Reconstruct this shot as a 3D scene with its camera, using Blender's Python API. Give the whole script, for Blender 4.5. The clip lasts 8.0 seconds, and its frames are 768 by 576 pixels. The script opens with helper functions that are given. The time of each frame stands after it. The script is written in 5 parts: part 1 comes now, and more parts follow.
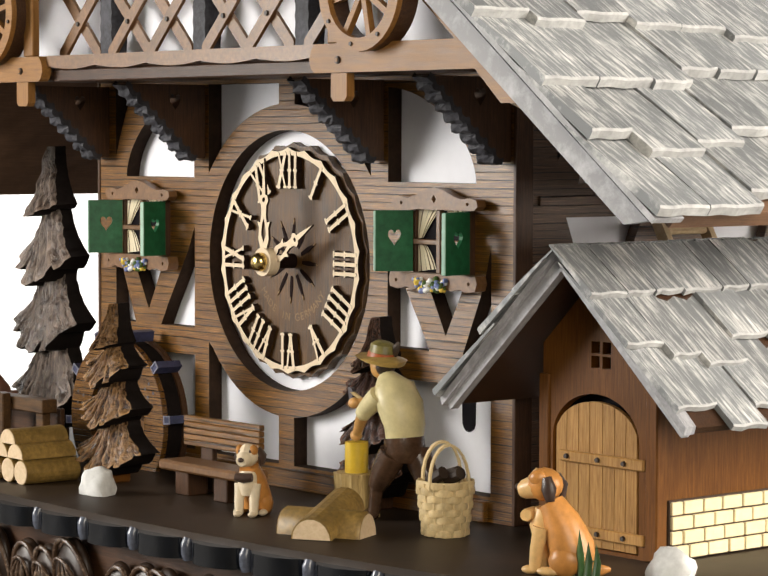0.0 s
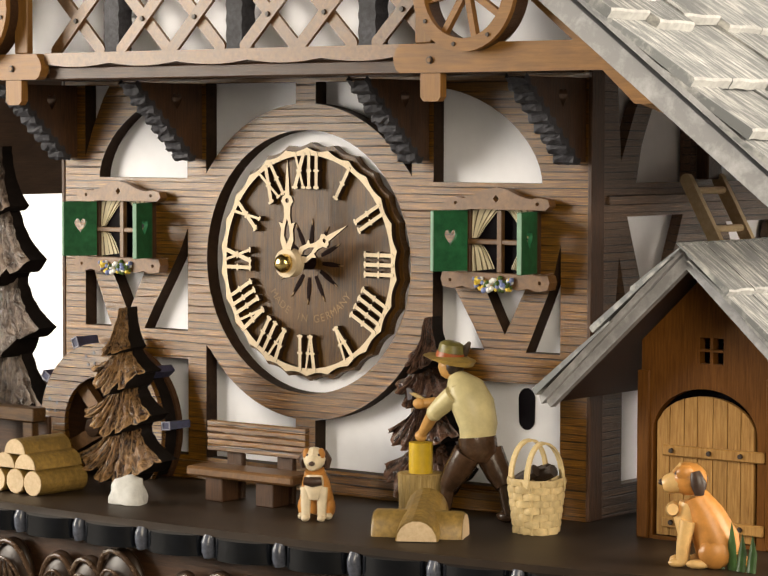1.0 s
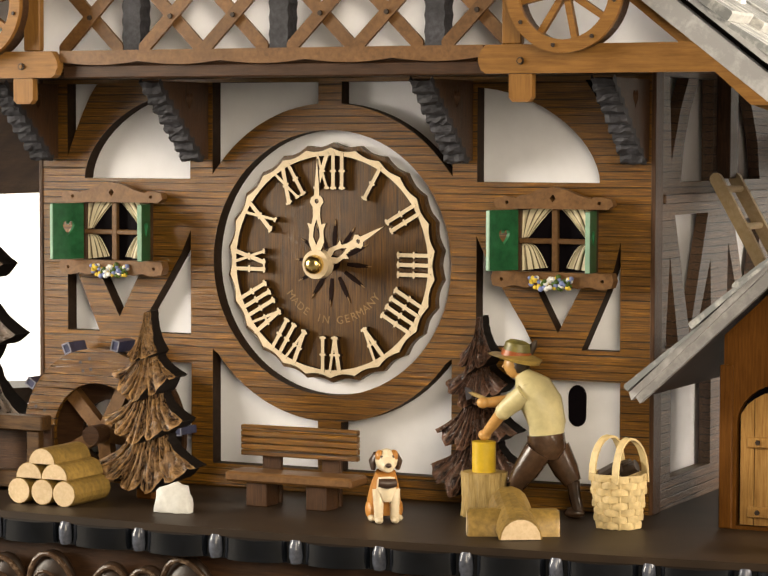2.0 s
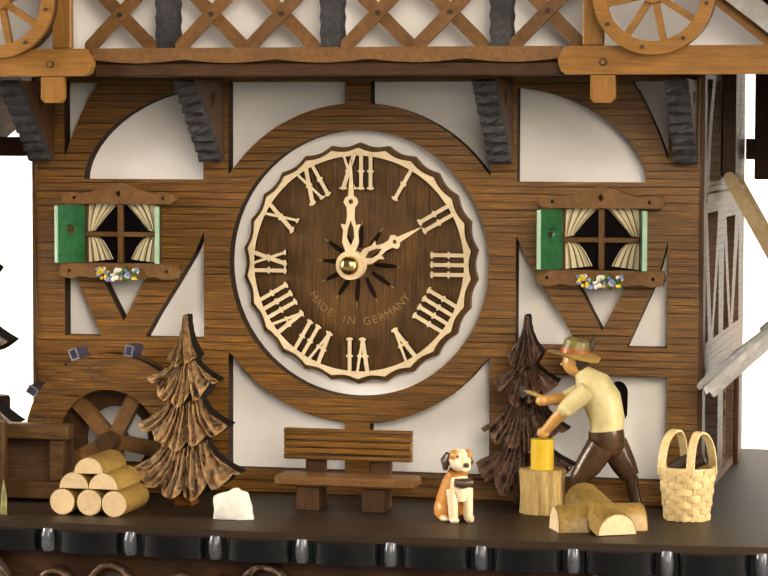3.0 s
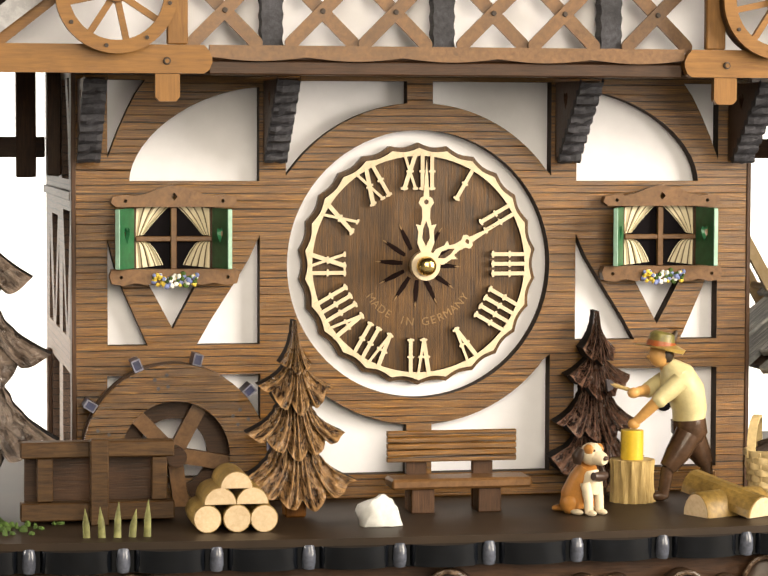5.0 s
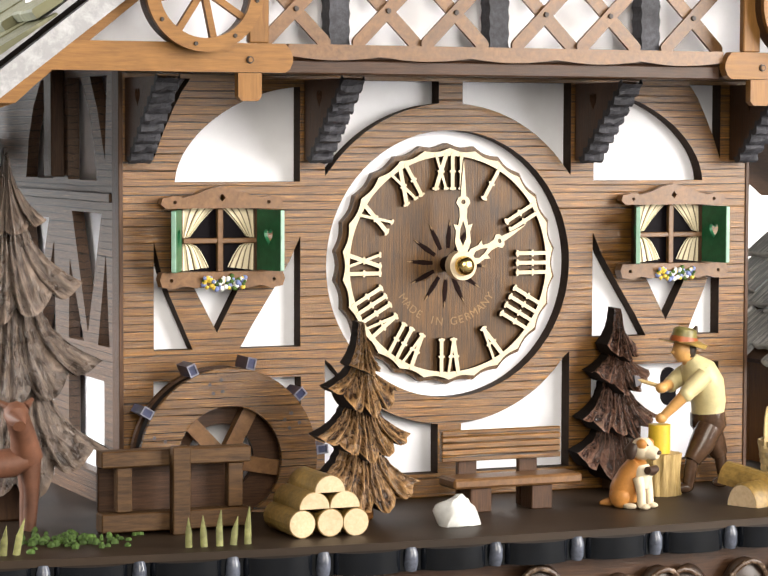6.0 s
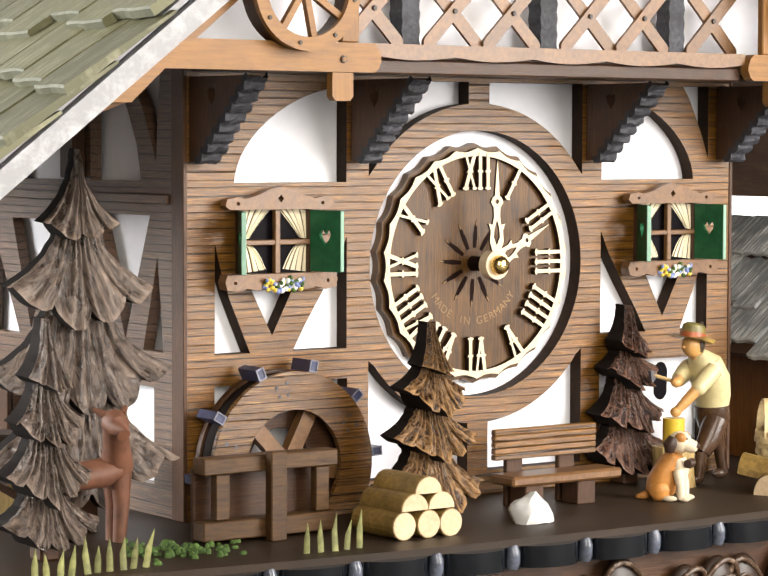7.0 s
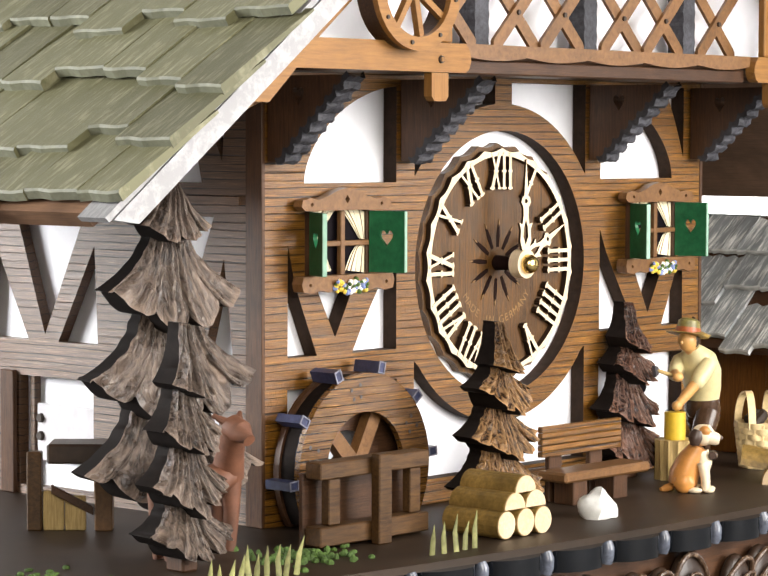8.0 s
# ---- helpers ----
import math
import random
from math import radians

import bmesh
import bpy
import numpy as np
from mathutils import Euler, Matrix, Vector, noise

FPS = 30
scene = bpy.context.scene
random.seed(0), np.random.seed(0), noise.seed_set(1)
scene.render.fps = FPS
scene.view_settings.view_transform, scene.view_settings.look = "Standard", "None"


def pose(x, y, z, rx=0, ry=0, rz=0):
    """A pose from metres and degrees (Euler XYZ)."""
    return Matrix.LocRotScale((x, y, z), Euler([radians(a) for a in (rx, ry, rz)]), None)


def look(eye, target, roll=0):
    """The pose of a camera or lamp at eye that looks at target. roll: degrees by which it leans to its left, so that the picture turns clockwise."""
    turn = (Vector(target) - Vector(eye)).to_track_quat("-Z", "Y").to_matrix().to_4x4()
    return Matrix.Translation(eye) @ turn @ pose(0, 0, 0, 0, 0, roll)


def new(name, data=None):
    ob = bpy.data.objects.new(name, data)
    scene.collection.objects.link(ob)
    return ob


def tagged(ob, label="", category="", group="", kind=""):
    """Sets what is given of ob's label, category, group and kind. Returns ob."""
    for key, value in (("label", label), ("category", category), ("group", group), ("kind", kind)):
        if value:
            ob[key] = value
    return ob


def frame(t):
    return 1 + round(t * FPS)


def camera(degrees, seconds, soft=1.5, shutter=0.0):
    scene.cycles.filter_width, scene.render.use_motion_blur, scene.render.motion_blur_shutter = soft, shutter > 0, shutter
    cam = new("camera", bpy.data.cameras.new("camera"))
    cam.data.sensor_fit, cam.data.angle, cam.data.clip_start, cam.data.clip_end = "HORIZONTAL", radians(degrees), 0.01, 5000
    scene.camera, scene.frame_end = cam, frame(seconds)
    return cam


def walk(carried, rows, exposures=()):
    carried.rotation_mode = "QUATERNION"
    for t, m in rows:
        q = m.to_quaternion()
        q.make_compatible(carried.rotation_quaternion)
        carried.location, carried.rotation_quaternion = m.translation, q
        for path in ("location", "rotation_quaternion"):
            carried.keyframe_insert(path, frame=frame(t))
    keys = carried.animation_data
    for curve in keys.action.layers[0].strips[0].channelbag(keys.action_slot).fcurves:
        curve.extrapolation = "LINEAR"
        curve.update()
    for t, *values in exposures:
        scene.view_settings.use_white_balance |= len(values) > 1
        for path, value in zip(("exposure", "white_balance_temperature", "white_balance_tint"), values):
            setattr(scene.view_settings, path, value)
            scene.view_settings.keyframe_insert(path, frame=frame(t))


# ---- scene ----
from mathutils.geometry import tessellate_polygon

# The clock stands on a slowly turning stand; the camera does not move. Lengths below are in millimetres.
MM = 0.001
AXIS = (0.0066, 0.0647)
cam = camera(17.22, 8.0, soft=1.5, shutter=0.0)
EYE = (-0.0023, -1.1189, 0.1509)
ROLL = 0.16
TARGET = (-0.0031, 0.0620, 0.0819)
walk(cam, [(0.0, look(EYE, TARGET, ROLL)), (8.0, look(EYE, TARGET, ROLL))], [(0.0, -0.44, 6730, 10), (0.6, -0.4, 7030, 10), (1.2, -0.4, 7580, 10), (2.0, -0.2, 7730, 10), (3.5, -0.03, 7830, 10), (4.7, -0.06, 7580, 10), (5.8, 0.0, 6580, 10), (6.6, 0.02, 6380, 10), (7.3, -0.02, 6530, 10), (8.0, 0.04, 6380, 10)])


def stand_turn(t):
    """The turn of the stand, in degrees, at t seconds."""
    return -(50.03 - 12.227 * t)


# ---- world, lights ----
world = bpy.data.worlds.new("studio")
scene.world = world
world.use_nodes = True
world.node_tree.nodes["Background"].inputs["Color"].default_value = (1.0, 0.98, 0.96, 1)
world.node_tree.nodes["Background"].inputs["Strength"].default_value = 0.05


def softbox(name, eye, target, size, watts, color):
    data = bpy.data.lights.new(name, "AREA")
    data.shape, data.size, data.energy, data.color = "SQUARE", size, watts, color
    ob = new(name, data)
    ob.matrix_world = look(eye, target)
    return ob


softbox("softbox_key", (1.05, -0.5, 0.36), (0, 0, 0.1), 0.7, 29, (1.0, 0.95, 0.89))
softbox("softbox_fill", (-1.0, -0.08, 0.29), (0, 0, 0.1), 0.42, 17, (1.0, 0.98, 0.95))
softbox("softbox_front", (0.3, -1.6, 0.58), (0, 0, 0.13), 0.8, 22, (1.0, 0.92, 0.8))


# ---- materials ----
def material(name, rough=0.6, metal=0.0, spec=0.5):
    m = bpy.data.materials.new(name)
    m.use_nodes = True
    b = m.node_tree.nodes["Principled BSDF"]
    b.inputs["Roughness"].default_value, b.inputs["Metallic"].default_value = rough, metal
    b.inputs["Specular IOR Level"].default_value = spec
    return m, m.node_tree.nodes, m.node_tree.links, b


def noise_node(n, l, vec, scale, detail=4.0, rough=0.6, distort=0.0):
    x = n.new("ShaderNodeTexNoise")
    x.inputs["Scale"].default_value, x.inputs["Detail"].default_value = scale, detail
    x.inputs["Roughness"].default_value, x.inputs["Distortion"].default_value = rough, distort
    l.new(vec, x.inputs["Vector"])
    return x


def ramp(n, l, fac, stops):
    r = n.new("ShaderNodeValToRGB")
    e = r.color_ramp.elements
    while len(e) < len(stops):
        e.new(0.5)
    for k, (p, c) in zip(e, stops):
        k.position, k.color = p, (*c, 1)
    l.new(fac, r.inputs["Fac"])
    return r


def mixed(n, l, kind, a, b, fac):
    x = n.new("ShaderNodeMix")
    x.data_type, x.blend_type = "RGBA", kind
    for v, i in ((a, 6), (b, 7), (fac, 0)):
        if isinstance(v, (int, float)):
            x.inputs[i].default_value = v
        elif isinstance(v, tuple):
            x.inputs[i].default_value = (*v, 1)
        else:
            l.new(v, x.inputs[i])
    return x.outputs[2]


def coords(n, l, scale):
    """Object coordinates in millimetres, stretched by scale, shifted at random from object to object."""
    tc, info = n.new("ShaderNodeTexCoord"), n.new("ShaderNodeObjectInfo")
    mp, mul = n.new("ShaderNodeMapping"), n.new("ShaderNodeMath")
    mp.inputs["Scale"].default_value = [1000 * s for s in scale]
    mul.operation = "MULTIPLY"
    mul.inputs[1].default_value = 90.0
    l.new(info.outputs["Random"], mul.inputs[0])
    l.new(tc.outputs["Object"], mp.inputs["Vector"])
    l.new(mul.outputs[0], mp.inputs["Location"])
    return mp.outputs["Vector"], info


def bumped(n, l, b, height, strength, dist=0.0004):
    x = n.new("ShaderNodeBump")
    x.inputs["Strength"].default_value, x.inputs["Distance"].default_value = strength, dist
    l.new(height, x.inputs["Height"])
    l.new(x.outputs["Normal"], b.inputs["Normal"])


def wood(name, light, dark, grain=(0.05, 1.0, 1.0), rough=0.45, vary=0.25, bump=0.35, fine=1.4, spec=0.3):
    """Wood whose grain runs along the axis with the smallest factor."""
    m, n, l, b = material(name, rough, 0.0, spec)
    v, info = coords(n, l, grain)
    a = noise_node(n, l, v, fine, 6, 0.65, 0.4)
    c = ramp(n, l, a.outputs["Fac"], [(0.3, dark), (0.68, light)])
    v2, _ = coords(n, l, (0.05, 0.05, 0.05))
    s = noise_node(n, l, v2, 1.0, 3)
    st = ramp(n, l, s.outputs["Fac"], [(0.3, (1 - vary,) * 3), (0.7, (1 + vary,) * 3)])
    out = mixed(n, l, "MULTIPLY", c.outputs[0], st.outputs[0], 1.0)
    pv = n.new("ShaderNodeMapRange")
    pv.inputs["To Min"].default_value, pv.inputs["To Max"].default_value = 1 - vary * 0.6, 1 + vary * 0.6
    l.new(info.outputs["Random"], pv.inputs["Value"])
    out = mixed(n, l, "MULTIPLY", out, pv.outputs[0], 1.0)
    l.new(out, b.inputs["Base Color"])
    rr = n.new("ShaderNodeMapRange")
    rr.inputs["To Min"].default_value, rr.inputs["To Max"].default_value = rough - 0.1, rough + 0.15
    l.new(a.outputs["Fac"], rr.inputs["Value"])
    l.new(rr.outputs[0], b.inputs["Roughness"])
    bumped(n, l, b, a.outputs["Fac"], bump)
    return m


def grooved_wood(name, light, dark, along="x", row=3.4, rough=0.36):
    """Stained board with cut horizontal lines, as if laid in small planks."""
    m, n, l, b = material(name, rough, 0.0, 0.6)
    v, _ = coords(n, l, (0.03, 1.2, 1.2) if along == "x" else (1.2, 0.03, 1.2))
    a = noise_node(n, l, v, 2.0, 7, 0.72, 0.3)
    c = ramp(n, l, a.outputs["Fac"], [(0.32, dark), (0.56, light), (0.7, tuple(min(1, x * 2.6) for x in light))])
    tc = n.new("ShaderNodeTexCoord")
    sep, comb = n.new("ShaderNodeSeparateXYZ"), n.new("ShaderNodeCombineXYZ")
    mp = n.new("ShaderNodeMapping")
    mp.inputs["Scale"].default_value = (1000, 1000, 1000)
    mp.inputs["Location"].default_value = (4500, 4500, 0)
    l.new(tc.outputs["Object"], mp.inputs["Vector"])
    l.new(mp.outputs["Vector"], sep.inputs[0])
    low = n.new("ShaderNodeMapping")
    low.inputs["Scale"].default_value = (0.04, 1.0, 1.0) if along == "x" else (1.0, 0.04, 1.0)
    l.new(mp.outputs["Vector"], low.inputs["Vector"])
    wob = noise_node(n, l, low.outputs["Vector"], 0.2, 2)
    add = n.new("ShaderNodeMath")
    add.operation = "MULTIPLY_ADD"
    add.inputs[1].default_value = 3.0
    l.new(wob.outputs["Fac"], add.inputs[0])
    l.new(sep.outputs["Z"], add.inputs[2])
    l.new(sep.outputs["X" if along == "x" else "Y"], comb.inputs[0])
    l.new(add.outputs[0], comb.inputs[1])
    bt = n.new("ShaderNodeTexBrick")
    bt.offset, bt.offset_frequency = 0.0, 1
    for k, x in (("Scale", 1.0), ("Mortar Size", 0.27), ("Mortar Smooth", 0.45), ("Bias", 0.0), ("Brick Width", 9000.0), ("Row Height", row)):
        bt.inputs[k].default_value = x
    bt.inputs["Color1"].default_value, bt.inputs["Color2"].default_value = (1.16, 1.14, 1.12, 1), (0.82, 0.8, 0.8, 1)
    bt.inputs["Mortar"].default_value = (0.9, 0.9, 0.9, 1)
    l.new(comb.outputs[0], bt.inputs["Vector"])
    out = mixed(n, l, "MULTIPLY", c.outputs[0], bt.outputs["Color"], 1.0)
    gap = noise_node(n, l, low.outputs["Vector"], 0.45, 3)
    gr = ramp(n, l, gap.outputs["Fac"], [(0.38, (0.3,) * 3), (0.52, (1.0,) * 3)])
    cut = n.new("ShaderNodeMath")
    cut.operation = "MULTIPLY"
    l.new(bt.outputs["Fac"], cut.inputs[0])
    l.new(gr.outputs[0], cut.inputs[1])
    out = mixed(n, l, "MIX", out, (0.012, 0.006, 0.004), cut.outputs[0])
    l.new(out, b.inputs["Base Color"])
    h = n.new("ShaderNodeMath")
    h.operation = "MULTIPLY_ADD"
    h.inputs[1].default_value = -2.5
    l.new(cut.outputs[0], h.inputs[0])
    l.new(a.outputs["Fac"], h.inputs[2])
    bumped(n, l, b, h.outputs[0], 0.5)
    return m


def plain(name, col, rough=0.5, vary=0.12, scale=0.35, bump=0.15, metal=0.0, coat=0.0, spec=0.4):
    m, n, l, b = material(name, rough, metal, spec)
    v, _ = coords(n, l, (1, 1, 1))
    a, s = noise_node(n, l, v, scale, 5), noise_node(n, l, v, scale * 0.12, 2)
    c1 = ramp(n, l, a.outputs["Fac"], [(0.3, tuple(x * (1 - vary) for x in col)), (0.7, tuple(x * (1 + vary) for x in col))])
    st = ramp(n, l, s.outputs["Fac"], [(0.35, (1 - vary,) * 3), (0.65, (1 + vary * 0.5,) * 3)])
    l.new(mixed(n, l, "MULTIPLY", c1.outputs[0], st.outputs[0], 1.0), b.inputs["Base Color"])
    b.inputs["Coat Weight"].default_value = coat
    b.inputs["Coat Roughness"].default_value = 0.15
    bumped(n, l, b, a.outputs["Fac"], bump, 0.0003)
    return m


def brushed(name, base, streak, grain, lo=0.52, hi=0.72, rough=0.55, detail=7, bump=0.6):
    """A dark stained wood dry-brushed with a light colour."""
    m, n, l, b = material(name, rough, 0.0, 0.3)
    v, info = coords(n, l, grain)
    a = noise_node(n, l, v, 1.1, detail, 0.7, 0.2)
    v2, _ = coords(n, l, (0.06, 0.06, 0.06))
    s = noise_node(n, l, v2, 1.0, 3)
    sm = n.new("ShaderNodeMath")
    sm.operation = "MULTIPLY_ADD"
    sm.inputs[1].default_value = 0.35
    l.new(s.outputs["Fac"], sm.inputs[0])
    l.new(a.outputs["Fac"], sm.inputs[2])
    c = ramp(n, l, sm.outputs[0], [(lo + 0.1, base), (hi + 0.18, streak)])
    pv = n.new("ShaderNodeMapRange")
    pv.inputs["To Min"].default_value, pv.inputs["To Max"].default_value = 0.8, 1.2
    l.new(info.outputs["Random"], pv.inputs["Value"])
    l.new(mixed(n, l, "MULTIPLY", c.outputs[0], pv.outputs[0], 1.0), b.inputs["Base Color"])
    bumped(n, l, b, a.outputs["Fac"], bump)
    return m


FACADE = grooved_wood("grooved_walnut_board", (0.175, 0.078, 0.01), (0.028, 0.009, 0.0015), rough=0.31)
WHEELWOOD = grooved_wood("wheel_board", (0.14, 0.064, 0.012), (0.026, 0.009, 0.002), rough=0.26)
SIDEWOOD = grooved_wood("grooved_side_board", (0.12, 0.066, 0.036), (0.04, 0.021, 0.012), "y", rough=0.42)
PLASTER = plain("white_plaster", (0.85, 0.855, 0.9), 0.7, 0.03, 0.1, 0.05)
DIALWOOD = wood("dark_dial_wood", (0.15, 0.066, 0.009), (0.01, 0.0035, 0.001), (0.9, 0.9, 0.025), 0.36, 0.35, 0.5, 2.4, 0.4)
DARKWOOD = wood("dark_walnut", (0.08, 0.037, 0.017), (0.028, 0.013, 0.007), (0.06, 1, 1), 0.4)
DARKWOOD_V = wood("dark_walnut_upright", (0.09, 0.042, 0.02), (0.034, 0.016, 0.008), (1, 1, 0.06), 0.42)
ORANGE = wood("amber_stained_wood", (0.27, 0.13, 0.034), (0.17, 0.075, 0.019), (0.05, 0.6, 0.6), 0.42, 0.12, 0.15)
ORANGE_V = wood("amber_stained_wood_upright", (0.27, 0.13, 0.034), (0.17, 0.075, 0.019), (0.6, 0.6, 0.05), 0.42, 0.12, 0.15)
LATTICE = wood("lattice_wood", (0.19, 0.093, 0.033), (0.1, 0.046, 0.016), (0.3, 0.6, 0.3), 0.38, 0.15, 0.15, spec=0.5)
CREAM = wood("bleached_maple", (0.72, 0.6, 0.43), (0.62, 0.49, 0.33), (0.2, 0.6, 0.2), 0.5, 0.06, 0.1)
CUTWOOD = wood("cut_log_end", (0.64, 0.5, 0.33), (0.52, 0.38, 0.23), (0.4, 0.4, 0.4), 0.6, 0.08, 0.2)
BARK = plain("ochre_bark", (0.25, 0.155, 0.042), 0.42, 0.3, 0.5, 0.5)
GREYEDGE = plain("slate_blue_edge", (0.042, 0.042, 0.05), 0.62, 0.4, 0.5, 0.8, spec=0.3)
SLATE_R = brushed("grey_brushed_shingle", (0.19, 0.2, 0.205), (0.82, 0.81, 0.78), (0.05, 0.62, 0.05), 0.55, 0.74)
SLATE_L = brushed("olive_brushed_shingle", (0.13, 0.127, 0.07), (0.36, 0.345, 0.23), (0.06, 0.5, 0.06), 0.58, 0.88)
RAKE = brushed("grey_rake_board", (0.33, 0.33, 0.34), (0.55, 0.55, 0.57), (0.12, 0.5, 0.12))
GREEN = plain("green_shutter_paint", (0.016, 0.115, 0.046), 0.38, 0.25, 0.3, 0.15, spec=0.25)
PANE = plain("dark_pane_and_shade", (0.005, 0.0035, 0.005), 0.5, 0.1, spec=0.05)
BLACK = plain("black_gloss", (0.004, 0.005, 0.007), 0.08, 0.3, 0.3, 0.1, spec=0.36)
SILVER = plain("silver_grey_flute", (0.09, 0.1, 0.13), 0.18, 0.3, 0.6, 0.3, spec=0.5)
BRASS = plain("brass", (0.78, 0.58, 0.22), 0.22, 0.08, 0.4, 0.05, metal=1.0)
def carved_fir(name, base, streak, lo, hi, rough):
    """Carved, stained and dry-brushed wood; the strokes follow the leaves. Pale strokes and ridges also carry painted
    highlights.
    """
    m, n, l, b = material(name, rough, 0.0, 0.65)
    tc, mp = n.new("ShaderNodeTexCoord"), n.new("ShaderNodeMapping")
    mp.inputs["Scale"].default_value = (3.2, 4.5, 1.0)
    l.new(tc.outputs["UV"], mp.inputs["Vector"])
    a = noise_node(n, l, mp.outputs["Vector"], 1.3, 5, 0.62, 1.2)
    v2, _ = coords(n, l, (0.09, 0.09, 0.09))
    s = noise_node(n, l, v2, 1.0, 3)
    sm = n.new("ShaderNodeMath")
    sm.operation = "MULTIPLY_ADD"
    sm.inputs[1].default_value = 0.5
    l.new(s.outputs["Fac"], sm.inputs[0])
    l.new(a.outputs["Fac"], sm.inputs[2])
    c = ramp(n, l, sm.outputs[0], [(lo, base), (hi, streak)])
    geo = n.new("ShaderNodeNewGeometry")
    # Paler ridges: highlights painted into the colour, over the brushed strokes.
    lightened = ramp(n, l, geo.outputs["Pointiness"], [(0.505, (0.0,) * 3), (0.56, (1.0,) * 3)])
    ridge_light = n.new("ShaderNodeMath")
    ridge_light.operation = "MULTIPLY"
    l.new(lightened.outputs[0], ridge_light.inputs[0])
    l.new(a.outputs["Fac"], ridge_light.inputs[1])
    l.new(mixed(n, l, "MIX", c.outputs[0], tuple(min(1.0, 1.5 * q) for q in streak), ridge_light.outputs[0]), b.inputs["Base Color"])
    rr = n.new("ShaderNodeMapRange")
    rr.inputs["To Min"].default_value, rr.inputs["To Max"].default_value = rough - 0.1, rough + 0.2
    l.new(s.outputs["Fac"], rr.inputs["Value"])
    l.new(rr.outputs[0], b.inputs["Roughness"])
    bumped(n, l, b, a.outputs["Fac"], 1.0, 0.002)
    return m


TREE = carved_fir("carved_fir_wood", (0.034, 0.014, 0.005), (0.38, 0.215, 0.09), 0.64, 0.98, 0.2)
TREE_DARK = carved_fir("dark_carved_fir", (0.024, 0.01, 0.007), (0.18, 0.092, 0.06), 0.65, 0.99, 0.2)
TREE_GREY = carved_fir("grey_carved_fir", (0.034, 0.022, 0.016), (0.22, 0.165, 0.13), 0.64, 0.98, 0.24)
TREE_BACK = plain("black_stain_and_shade", (0.009, 0.006, 0.005), 0.75, 0.3, spec=0.12)
BURNT = plain("burnt_cut_edge", (0.03, 0.016, 0.009), 0.7, 0.3, spec=0.15)
ROOFUNDER = wood("brown_roof_boarding", (0.19, 0.105, 0.06), (0.11, 0.06, 0.034), (1, 0.05, 1), 0.55)
FLOOR = plain("brown_base_paint", (0.03, 0.018, 0.01), 0.5, 0.25, 0.05, 0.08, spec=0.25)
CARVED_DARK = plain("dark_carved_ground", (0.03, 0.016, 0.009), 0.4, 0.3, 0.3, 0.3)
TROUGH = wood("weathered_trough_wood", (0.09, 0.045, 0.015), (0.026, 0.012, 0.0045), (0.06, 0.6, 0.6), 0.45, 0.2, 0.3)
BUTT = plain("worn_grey_butt", (0.4, 0.4, 0.39), 0.6, 0.2, 0.3, 0.3)
BUTT_L = plain("worn_olive_butt", (0.16, 0.165, 0.115), 0.6, 0.2, 0.3, 0.3)
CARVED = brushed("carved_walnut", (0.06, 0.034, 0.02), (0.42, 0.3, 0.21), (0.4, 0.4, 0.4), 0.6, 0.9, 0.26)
STONE = plain("white_stone", (0.62, 0.62, 0.6), 0.7, 0.12, 0.3, 0.5)
SHEDWOOD = wood("brown_shed_wood", (0.16, 0.062, 0.013), (0.085, 0.031, 0.006), (1, 1, 0.06), 0.35, 0.12, 0.1, 1.4, 0.12)
DOORWOOD = wood("honey_door_wood", (0.44, 0.25, 0.085), (0.22, 0.105, 0.03), (1.0, 1.0, 0.06), 0.4, 0.12, 0.3, 1.4, 0.15)
BRICK = plain("cream_brick", (0.78, 0.66, 0.4), 0.6, 0.08, 0.3, 0.1)
MORTAR = plain("dark_joint", (0.06, 0.035, 0.02), 0.7)
WICKER = plain("straw_wicker", (0.62, 0.47, 0.24), 0.55, 0.18, 0.4, 0.3)
STUMP = wood("ochre_stump_wood", (0.5, 0.36, 0.15), (0.26, 0.17, 0.06), (1, 1, 0.08), 0.5, 0.15, 0.5)
YELLOW = plain("yellow_painted_log", (0.6, 0.4, 0.03), 0.4, 0.1)
LEAFGREEN = plain("dark_leaf_paint", (0.045, 0.1, 0.03), 0.35, 0.4, 0.25, 0.2)
GRASS = plain("painted_grass", (0.25, 0.25, 0.09), 0.6, 0.4, 0.25, 0.2)
MOSS = plain("green_moss", (0.06, 0.11, 0.02), 0.8, 0.4, 0.8, 0.6)
LADDER = wood("pale_ladder_wood", (0.62, 0.48, 0.3), (0.5, 0.36, 0.2), (0.3, 0.3, 0.3), 0.55, 0.08, 0.1)
DEER = plain("red_brown_carved_wood", (0.14, 0.058, 0.032), 0.6, 0.35, 0.12, 0.4)
PEG = plain("dark_peg", (0.03, 0.018, 0.012), 0.5)
DOORWHITE = plain("greyed_white_paint", (0.56, 0.55, 0.58), 0.5, 0.1, 0.1, 0.05)
PADDLE = plain("violet_blue_paddle", (0.04, 0.046, 0.1), 0.35, 0.3, 0.4, 0.3)
TAN = plain("tan_engraving", (0.24, 0.14, 0.055), 0.55)
PALE = plain("worn_pale_edge", (0.2, 0.2, 0.25), 0.5, 0.3, 0.5, 0.2)
RAY = plain("burnt_ray", (0.012, 0.005, 0.004), 0.8, spec=0.1)
